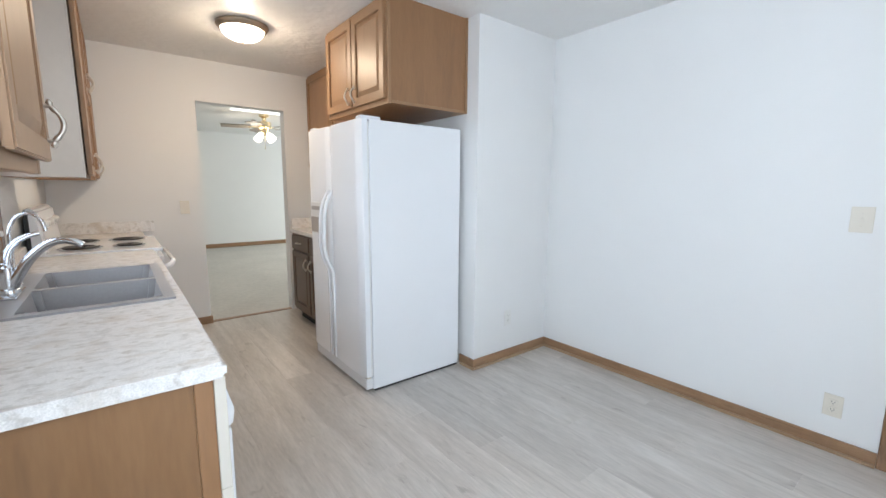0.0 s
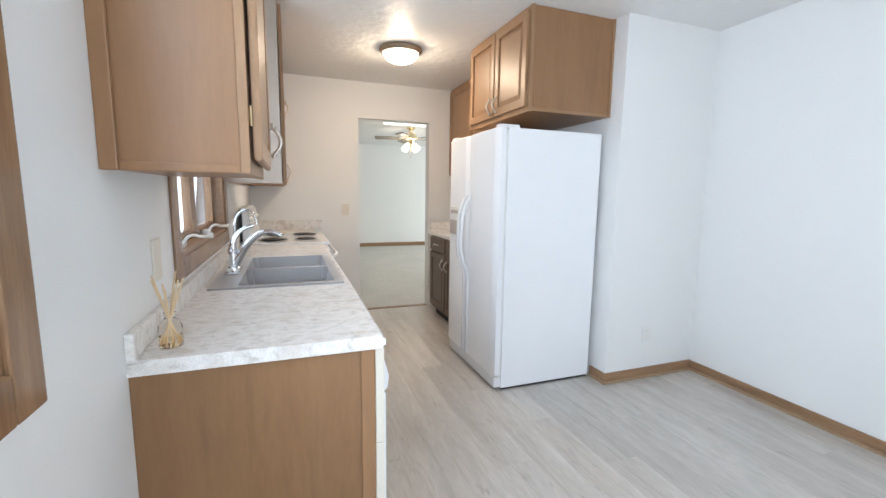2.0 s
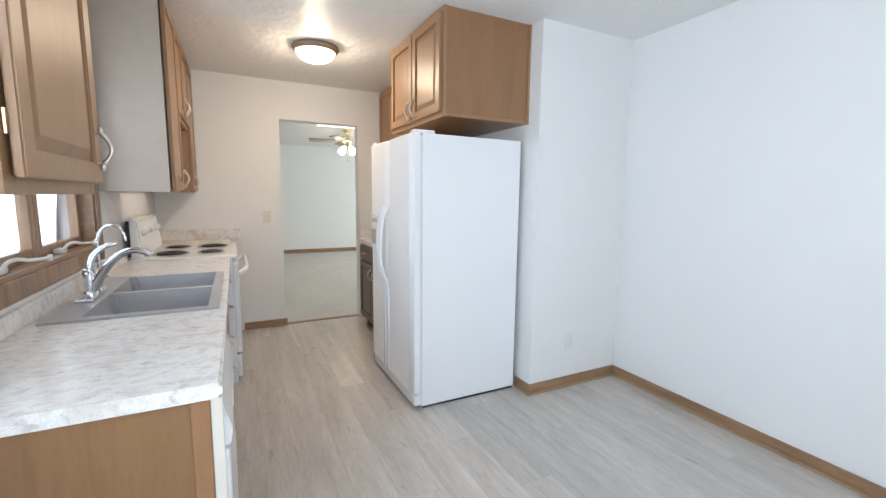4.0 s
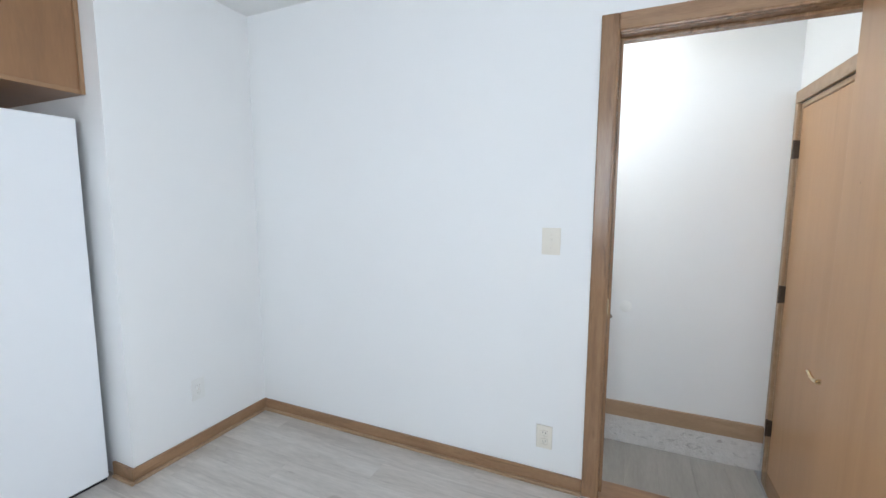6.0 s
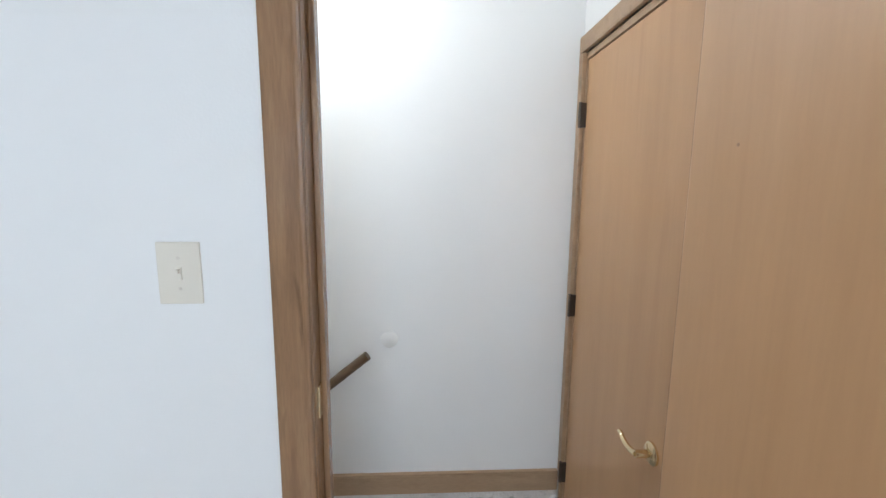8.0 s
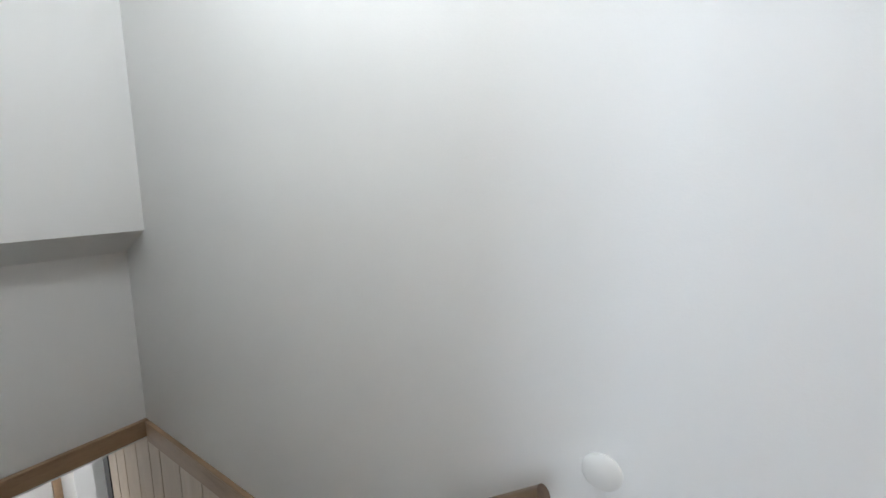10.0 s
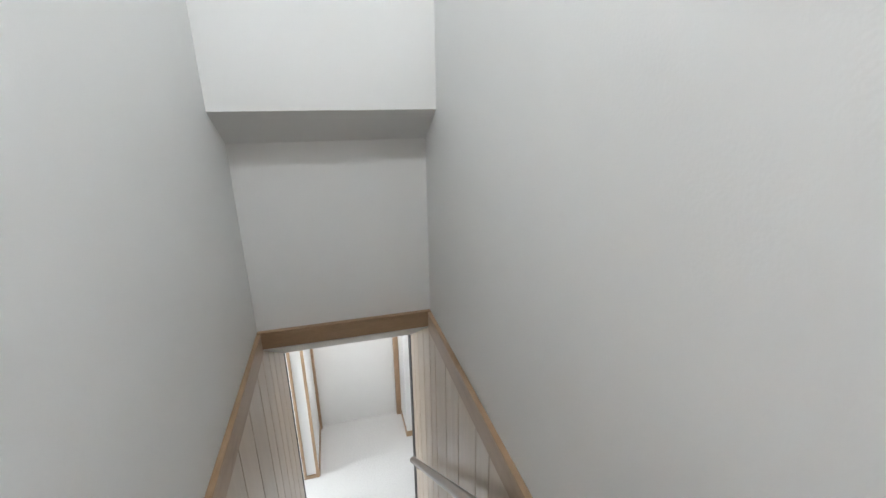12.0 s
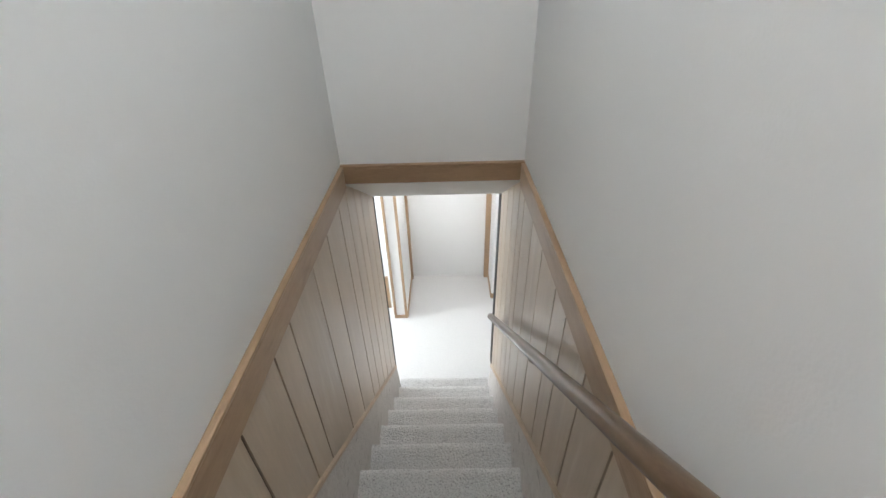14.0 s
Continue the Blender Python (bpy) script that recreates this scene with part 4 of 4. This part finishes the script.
# worktops, with a cut-out for the sink
SX0, SX1, SY0, SY1 = 0.178, 0.694, 3.265, 4.09
wt = thing("worktop", (0.42, 3.6, 0.878), "marbled white laminate worktop with backsplash", "worktop")
bm = bmesh.new()
holed(bm, (XL, SX0 + 0.02, SX1 - 0.02, 0.722), (2.566, SY0 + 0.02, SY1 - 0.02, 4.712), [(1, 1)], 0.882, 0.918)
rounded = [e for e in bm.edges if all(v.co.x > 0.72 for v in e.verts) and abs(e.verts[0].co.z - e.verts[1].co.z) < 0.001]
rounded += [e for e in bm.edges if all(v.co.y < 2.567 and v.co.z > 0.9 for v in e.verts)]
bmesh.ops.bevel(bm, geom=rounded, offset=0.009, segments=3, affect="EDGES")
part("slab", bm, LAMINATE, wt)
part("backsplash", one(XL, XL + 0.02, 2.566, 4.712, 0.918, 0.982, bevel=0.005), LAMINATE, wt)
wt = thing("worktop", (0.42, 5.75, 0.878), "marbled white laminate worktop in the corner past the range", "worktop")
part("slab", one(XL, 0.715, 5.50, 5.999, 0.878, 0.918, bevel=0.006), LAMINATE, wt)
part("backsplash", one(XL + 0.02, 0.80, 5.98, 5.999, 0.918, 1.012, bevel=0.004), LAMINATE, wt)
part("backsplash", one(XL, XL + 0.02, 5.50, 5.98, 0.918, 1.012, bevel=0.004), LAMINATE, wt)

# sink
sk = thing("sink", (0.42, 3.665, 0.918), "grey composite double-bowl drop-in sink", "sink")
bm = bmesh.new()
R0, R1 = 0.918, 0.926
ym = (SY0 + SY1) / 2
bowls = ((SY0 + 0.035, ym - 0.018), (ym + 0.018, SY1 - 0.035))
bx0, bx1 = SX0 + 0.105, SX1 - 0.035
holed(bm, (SX0, bx0, bx1, SX1), (SY0, bowls[0][0], bowls[0][1], bowls[1][0], bowls[1][1], SY1), [(1, 1), (1, 3)], R0, R1)
part("rim", bm, SINK, sk)
for a, b in bowls:
    bm = bmesh.new()
    zb = 0.75
    top = [(bx0, a), (bx1, a), (bx1, b), (bx0, b)]
    low = [(bx0 + 0.03, a + 0.03), (bx1 - 0.03, a + 0.03), (bx1 - 0.03, b - 0.03), (bx0 + 0.03, b - 0.03)]
    vt = [bm.verts.new((x, y, R1 - 0.001)) for x, y in top]
    vl = [bm.verts.new((x, y, zb)) for x, y in low]
    for i in range(4):
        bm.faces.new((vt[i], vt[(i + 1) % 4], vl[(i + 1) % 4], vl[i]))
    bm.faces.new(vl)
    es = [e for e in bm.edges if not (e.verts[0] in vt and e.verts[1] in vt)]
    bmesh.ops.bevel(bm, geom=es, offset=0.022, segments=4, affect="EDGES")
    bowl = part("bowl", bm, SINK, sk, "", True)
    bm = bmesh.new()
    lathe(bm, ((bx0 + bx1) / 2, (a + b) / 2, zb + 0.0005), [(0.042, 0), (0.042, 0.003), (0.03, 0.002), (0.028, 0.001)], 20)
    part("drain", bm, CHROME, bowl, "round metal drain", True)

# main faucet and the slim filtered-water faucet
fa = thing("kitchen_faucet", (0.235, 3.63, 0.926), "brushed single-lever kitchen faucet behind the sink", "faucet")
fx, fy = 0.232, 3.63
bm = bmesh.new()
box(bm, fx - 0.03, fx + 0.03, fy - 0.10, fy + 0.10, 0.926, 0.936, 0.004)
part("deck_plate", bm, CHROME, fa)
bm = bmesh.new()
lathe(bm, (fx, fy, 0.936), [(0.030, 0), (0.029, 0.010), (0.0225, 0.016), (0.0215, 0.082), (0.0235, 0.084), (0.0235, 0.089), (0.0215, 0.091), (0.020, 0.104), (0.0, 0.112)], 28)
part("column", bm, CHROME, fa, "", True)
bm = bmesh.new()
tube(bm, bend((fx + 0.008, fy - 0.002, 0.958), (fx + 0.085, fy - 0.015, 1.125), (fx + 0.17, fy - 0.022, 1.112), 14) + [Vector((fx + 0.195, fy - 0.024, 1.104)), Vector((fx + 0.212, fy - 0.025, 1.092))],
     [0.0195 - 0.0005 * i for i in range(15)] + [0.0135, 0.0125], 14)
part("spout", bm, CHROME, fa, "", True)
bm = bmesh.new()
tube(bm, bend((fx, fy, 1.030), (fx + 0.004, fy + 0.012, 1.125), (fx + 0.092, fy + 0.022, 1.140), 12), [0.0165, 0.0155, 0.0145, 0.0135, 0.0125, 0.0115, 0.011, 0.0105, 0.010, 0.0095, 0.009, 0.0085, 0.007], 12)
part("lever", bm, CHROME, fa, "", True)
ff = thing("filter_faucet", (0.225, 3.80, 0.926), "slim chrome gooseneck water faucet", "faucet")
bm = bmesh.new()
lathe(bm, (0.225, 3.80, 0.926), [(0.022, 0), (0.021, 0.008), (0.012, 0.014), (0.012, 0.05), (0.007, 0.06)], 18)
part("base", bm, CHROME, ff, "", True)
bm = bmesh.new()
tube(bm, [(0.225, 3.80, 0.97), (0.225, 3.80, 1.12)] + bend((0.226, 3.80, 1.135), (0.24, 3.80, 1.21), (0.29, 3.795, 1.205), 8) + bend((0.295, 3.795, 1.203), (0.325, 3.79, 1.19), (0.328, 3.79, 1.135), 8), 0.0065, 10)
part("gooseneck", bm, CHROME, ff, "", True)
bm = bmesh.new()
tube(bm, [(0.228, 3.80, 0.975), (0.26, 3.795, 0.985)], 0.005, 8)
part("tap_lever", bm, CHROME, ff, "", True)

# reed diffuser
rd = thing("reed_diffuser", (0.20, 2.655, 0.918), "glass reed diffuser with amber oil and wooden reeds", "reed diffuser")
bm = bmesh.new()
lathe(bm, (0.20, 2.655, 0.9185), [(0.026, 0), (0.027, 0.004), (0.026, 0.05), (0.020, 0.062), (0.012, 0.07), (0.012, 0.084), (0.014, 0.086)], 24)
p = part("bottle", bm, THIN, rd, "clear glass bottle", True)
p.visible_shadow = False
bm = bmesh.new()
lathe(bm, (0.20, 2.655, 0.9225), [(0.0225, 0), (0.023, 0.022)], 24)
part("oil", bm, AMBER, rd, "amber oil", True)
for i in range(7):
    a = 2 * math.pi * i / 7 + 0.3
    bm = bmesh.new()
    tube(bm, [(0.20 - 0.018 * math.cos(a), 2.655 - 0.018 * math.sin(a), 0.924), (0.20 + 0.034 * math.cos(a), 2.655 + 0.034 * math.sin(a), 1.085 + 0.018 * math.sin(i * 2.1))], 0.0022, 6)
    part("reed", bm, REED, rd)

# range
rg = thing("electric_range", (0.45, 5.11, 0), "white electric coil range with backguard", "range")
part("body", one(0.15, 0.735, 4.722, 5.492, 0.0, 0.905, bevel=0.004), WHITE, rg)
part("cooktop", one(0.15, 0.765, 4.718, 5.496, 0.905, 0.928, bevel=0.008), WHITE, rg)
bm = bmesh.new()
hexa(bm, [(0.15, 4.724, 0.928), (0.235, 4.724, 0.928), (0.205, 4.724, 1.175), (0.15, 4.724, 1.188), (0.15, 5.49, 0.928), (0.235, 5.49, 0.928), (0.205, 5.49, 1.175), (0.15, 5.49, 1.188)])
bmesh.ops.bevel(bm, geom=bm.edges[:], offset=0.012, segments=3, affect="EDGES")
bg = part("backguard", bm, WHITE, rg)
part("end_strip", one(0.152, 0.170, 4.719, 4.7235, 0.94, 1.17), BLACK, rg, "dark seam at the end of the backguard")
for y in (4.82, 4.92, 5.11, 5.30, 5.40):
    bm = bmesh.new()
    lathe(bm, (0.213, y, 1.09), [(0.024, 0), (0.022, 0.012), (0.017, 0.026), (0.0, 0.028)], 18, "x")
    part("knob", bm, WHITE_TRIM, bg, "", True)
part("oven_door", one(0.735, 0.770, 4.735, 5.48, 0.22, 0.87, bevel=0.008), WHITE, rg)
part("drawer", one(0.735, 0.765, 4.735, 5.48, 0.04, 0.205, bevel=0.008), WHITE, rg)
bm = bmesh.new()
tube(bm, [(0.772, 4.77, 0.79)] + bend((0.795, 4.772, 0.80), (0.825, 4.78, 0.82), (0.825, 4.84, 0.825), 5) + bend((0.825, 5.38, 0.825), (0.825, 5.44, 0.82), (0.795, 5.448, 0.80), 5) + [Vector((0.772, 5.45, 0.79))], 0.012, 10, 1.5)
part("oven_handle", bm, WHITE, rg, "white oven door handle", True)
for bxx, byy, r in ((0.36, 4.915, 0.105), (0.36, 5.305, 0.082), (0.60, 4.925, 0.082), (0.60, 5.295, 0.105)):
    bm = bmesh.new()
    lathe(bm, (bxx, byy, 0.9285), [(r, 0), (r + 0.006, 0.005), (r, 0.007), (r - 0.012, 0.003), (0.02, 0.0015)], 32)
    pan = part("drip_pan", bm, CHROME, rg, "bright drip pan", True)
    bm = bmesh.new()
    turns = 4
    pts = []
    for i in range(turns * 22 + 1):
        a = 2 * math.pi * i / 22
        rr = 0.018 + (r - 0.034) * i / (turns * 22)
        pts.append((bxx + rr * math.cos(a), byy + rr * math.sin(a), 0.938))
    tube(bm, pts, 0.0072, 6, 0.7)
    part("coil", bm, BLACK, pan, "black coil element", True)

# base cabinet past the refrigerator
rc = thing("base_cabinet", (2.2, 5.2, 0), "dark taupe-brown base cabinet beyond the refrigerator", "cabinet", "lower cabinets")
part("body", one(1.91, 2.519, 4.76, 5.70, 0.10, 0.868, bevel=0.002), BROWN, rc)
part("kick_plate", one(1.97, 1.98, 4.76, 5.70, 0.0, 0.10), DARK, rc)
for a, b, hy in ((4.78, 5.215, 5.17), (5.245, 5.68, 5.29)):
    front(rc, "drawer", a, b, 0.715, 0.85, 1.909, -1, ((a + b) / 2, 0.785), False, False, "", BROWN)
    front(rc, "door", a, b, 0.13, 0.695, 1.909, -1, (hy, 0.60), mat=BROWN)
wt = thing("worktop", (2.2, 5.2, 0.868), "marbled white laminate worktop beyond the refrigerator", "worktop")
part("slab", one(1.885, 2.519, 4.755, 5.72, 0.868, 0.908, bevel=0.006), LAMINATE, wt)
part("backsplash", one(2.50, 2.519, 4.755, 5.70, 0.908, 1.0, bevel=0.004), LAMINATE, wt)
part("backsplash", one(1.90, 2.50, 5.70, 5.72, 0.868, 1.0, bevel=0.004), LAMINATE, wt)

# refrigerator
FY0, FY1, FYM = 3.824, 4.662, 4.285
fr = thing("refrigerator", (2.1, 4.24, 0), "white side-by-side refrigerator with water dispenser", "refrigerator")
part("cabinet", one(1.772, 2.482, FY0, FY1, 0.014, 1.714, bevel=0.006), FRIDGE, fr)
# near-black sheet: the shade under the cabinet put into colour
part("plinth", one(1.785, 2.475, FY0 + 0.006, FY1 - 0.006, 0.0, 0.014), DARK, fr, "dark sheet coloured for the shade under the cabinet")
part("gasket", one(1.758, 1.772, FY0 + 0.012, FY1 - 0.012, 0.10, 1.70), WHITE_TRIM, fr, "pale door gasket")


def fridge_door(name, y0, y1):
    """A door with a softly bowed front."""
    bm = bmesh.new()
    n = 12
    ring = []
    for i in range(n + 1):
        u = i / n
        y = y0 + (y1 - y0) * u
        e = min(u, 1 - u) * (y1 - y0)
        ring.append((1.708 + (0.016 * (1 - min(e / 0.03, 1)) ** 2) - 0.006 * math.sin(math.pi * u), y))
    loops = []
    for z, inset in ((0.105, 0.006), (0.112, 0.0), (1.707, 0.0), (1.714, 0.006)):
        loops.append([bm.verts.new((x + inset, y, z)) for x, y in ring] + [bm.verts.new((1.757, y1, z)), bm.verts.new((1.757, y0, z))])
    for a, b in zip(loops, loops[1:]):
        for i in range(len(a)):
            j = (i + 1) % len(a)
            bm.faces.new((a[i], a[j], b[j], b[i]))
    bm.faces.new(loops[0][::-1])
    bm.faces.new(loops[-1])
    return part(name, bm, FRIDGE, fr, "", True)


dr = fridge_door("door", FY0, FYM - 0.004)
df = fridge_door("door", FYM + 0.004, FY1)
for door, y in ((dr, FYM - 0.034), (df, FYM + 0.034)):
    bm = bmesh.new()
    box(bm, 1.694, 1.712, y - 0.013, y + 0.013, 0.115, 0.72, 0.004)
    pts = [Vector((1.704, y, 0.70))] + bend((1.698, y, 0.74), (1.63, y, 0.86), (1.648, y, 1.02), 8) + bend((1.648, y, 1.04), (1.65, y, 1.20), (1.70, y, 1.27), 8) + [Vector((1.708, y, 1.29))]
    tube(bm, pts, 0.0125, 10, 1.15)
    part("handle", bm, WHITE, door, "white bowed handle", True)
bm = bmesh.new()
box(bm, 1.692, 1.708, 4.40, 4.61, 0.98, 1.205, 0.006)
disp = part("dispenser", bm, WHITE_TRIM, df, "white ice and water dispenser")
part("dispenser_recess", one(1.688, 1.6925, 4.42, 4.59, 0.99, 1.10, bevel=0.002), WHITE_MEL, disp, "grey dispenser recess")
part("button_panel", one(1.6885, 1.693, 4.43, 4.58, 1.15, 1.178, bevel=0.002), WHITE_MEL, disp, "grey dispenser button panel")
bm = bmesh.new()
box(bm, 1.722, 1.772, FY0 + 0.003, FY1 - 0.003, 0.022, 0.095, 0.008)
part("toe_grille", bm, WHITE, fr, "white toe grille")
for y in (FY0 + 0.05, FY1 - 0.05):
    bm = bmesh.new()
    box(bm, 1.722, 1.86, y - 0.035, y + 0.03, 1.714, 1.736, 0.008)
    part("hinge_cover", bm, WHITE, fr, "white hinge cover")
bm = bmesh.new()
box(bm, 1.728, 1.752, FY0 - 0.001, FY0 + 0.02, 0.096, 0.106)
part("lower_hinge", bm, NICKEL, fr, "metal lower hinge")
for x, y in ((1.80, FY0 + 0.05), (1.80, FY1 - 0.05), (2.44, FY0 + 0.05), (2.44, FY1 - 0.05)):
    bm = bmesh.new()
    lathe(bm, (x, y, 0), [(0.02, 0), (0.02, 0.014)], 12)
    part("foot", bm, BLACK, fr)

# ---- lamps ----
cl = thing("ceiling_light", (1.36, 4.89, H - 0.12), "flush bronze ceiling light with a frosted bowl, lit", "ceiling light")
bm = bmesh.new()
lathe(bm, (1.36, 4.89, H), [(0.10, 0), (0.168, -0.002), (0.172, -0.014), (0.160, -0.032), (0.145, -0.040), (0.14, -0.030)], 40)
part("rim", bm, BRONZE, cl, "brushed bronze rim", True)
bm = bmesh.new()
lathe(bm, (1.36, 4.89, H - 0.034), [(0.141, 0)] + [(0.141 * math.cos(a), -0.078 * math.sin(a)) for a in (0.2, 0.4, 0.6, 0.8, 1.0, 1.2, 1.4, 1.5)], 40)
g = part("bowl", bm, GLOBE, cl, "frosted glass bowl", True)
g.visible_shadow = False
bm = bmesh.new()
lathe(bm, (1.36, 4.89, H - 0.128), [(0.0, 0), (0.009, 0.003), (0.011, 0.010), (0.008, 0.018)], 14)
part("finial", bm, BRONZE, cl, "", True)

# fixtures out of view, added for the stair and basement lamps
for x, y, z, r, label in ((3.82, 2.0, H, 0.14, "unseen round ceiling light added over the stairs, lit"), (3.95, 4.95, ZC, 0.10, "unseen small ceiling light added in the basement, lit")):
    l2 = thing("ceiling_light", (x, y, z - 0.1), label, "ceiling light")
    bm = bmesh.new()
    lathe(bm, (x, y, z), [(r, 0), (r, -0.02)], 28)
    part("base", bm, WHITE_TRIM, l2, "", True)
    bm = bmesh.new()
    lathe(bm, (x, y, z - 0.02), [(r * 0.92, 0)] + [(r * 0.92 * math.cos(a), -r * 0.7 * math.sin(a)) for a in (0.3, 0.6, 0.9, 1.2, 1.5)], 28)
    g = part("bowl", bm, ADDED_GLOW, l2, "frosted glass bowl", True)
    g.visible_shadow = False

# ceiling fan in the living room
cf = thing("ceiling_fan", (2.52, 8.7, 2.0), "brass ceiling fan with wooden blades and lit tulip lamps", "ceiling fan")
FX, FYY, FZ = 2.52, 8.70, H
bm = bmesh.new()
lathe(bm, (FX, FYY, FZ), [(0.075, 0), (0.075, -0.03), (0.03, -0.05), (0.03, -0.10), (0.10, -0.115), (0.105, -0.20), (0.06, -0.225), (0.05, -0.26), (0.06, -0.275), (0.055, -0.31), (0.0, -0.325)], 28)
part("motor_housing", bm, BRASS, cf, "polished brass motor housing", True)
for i in range(5):
    a = 2 * math.pi * i / 5 + 0.35
    m = Matrix.Translation((FX, FYY, FZ - 0.19)) @ Matrix.Rotation(a, 4, "Z") @ Matrix.Rotation(radians(12), 4, "X")
    bm = bmesh.new()
    box(bm, 0.20, 0.62, -0.062, 0.062, -0.004, 0.004, 0.003, m)
    b = part("blade", bm, BLADE, cf, "weathered grey wooden blade")
    bm = bmesh.new()
    box(bm, 0.09, 0.23, -0.018, 0.018, -0.008, -0.003, 0.002, m)
    part("blade_iron", bm, BRASS, b)
for i in range(4):
    a = 2 * math.pi * i / 4 + 0.6
    c0 = Vector((FX + 0.07 * math.cos(a), FYY + 0.07 * math.sin(a), FZ - 0.29))
    dirn = Vector((math.cos(a) * 0.65, math.sin(a) * 0.65, -0.75)).normalized()
    bm = bmesh.new()
    tube(bm, [c0 + dirn * d for d in (0.0, 0.03, 0.07, 0.11, 0.13)], [0.022, 0.035, 0.048, 0.056, 0.050], 16)
    g = part("tulip_shade", bm, TULIP, cf, "lit frosted tulip shade", True)
    g.visible_shadow = False
bm = bmesh.new()
tube(bm, [(FX, FYY, FZ - 0.32), (FX, FYY, FZ - 0.50)], 0.0018, 6)
lathe(bm, (FX, FYY, FZ - 0.53), [(0.004, 0), (0.008, 0.012), (0.004, 0.03)], 10)
part("pull_chain", bm, BRASS, cf)
bulb("fan_bulb", (FX, FYY, FZ - 0.46), 9, WARM, 0.08)
# glowing bar in place of a bright reflection on the ceiling
solid("strip_light", one(1.98, 3.4, 8.37, 8.43, 2.418, H, bevel=0.006), BRIGHT_BAND, "slim glowing bar drawn for a bright reflection on the living room ceiling", "strip light")

# ---- plank floors ----
fl = setting("floor_kitchen", [(XL, XR, YB, YF + 0.02, -0.0099, -0.006)], JOINT, "pale grey vinyl plank floor")
W, L = 0.178, 1.22


def plank_mesh(name, w, l, t, mat):
    bm = bmesh.new()
    box(bm, -w / 2, w / 2, -l / 2, l / 2, -t, 0)
    top = [e for e in bm.edges if all(v.co.z > -t / 2 for v in e.verts)]
    bmesh.ops.bevel(bm, geom=top, offset=0.0004, segments=1, affect="EDGES")
    return finish(name, bm, mat, Vector())


def lay(parent, x0, x1, y0, y1, z, mat, first, length):
    """Lays rows of planks along y, cut at the ends, with staggered joints."""
    cache = {}
    x, row = x0, 0
    while x < x1 - 0.005:
        w = min(W, x1 - x)
        y = y0 - (row * first) % length
        while y < y1 - 0.005:
            a, b = max(y, y0), min(y + length, y1)
            if b - a > 0.01:
                key = (round(w, 3), round(b - a, 3))
                if key not in cache:
                    cache[key] = plank_mesh("plank", w - 0.0004, b - a - 0.0004, 0.006, mat)
                o = new("plank", cache[key])
                o.location = (x + w / 2, (a + b) / 2, z)
                o.parent = parent
            y += length
        x += W
        row += 1


lay(fl, XL, XR, YB, YF + 0.02, 0.0, PLANK, 0.457, L)
landing = tagged(new("landing_planks"), "worn darker grey vinyl planks on the landing", "", "", "structure")
mesh_c = plank_mesh("plank", W - 0.0012, XF - XS - 0.03 - 0.0012, 0.006, LANDING)
y = 0.80
while y < 1.64:
    w = min(W, 1.648 - y)
    me = mesh_c if w == W else plank_mesh("plank", w - 0.0012, XF - XS - 0.03 - 0.0012, 0.006, LANDING)
    o = new("plank", me)
    o.location, o.rotation_euler = ((XS + XF) / 2 + 0.0, y + w / 2, ZL), (0, 0, radians(90))
    o.parent = landing
    y += W
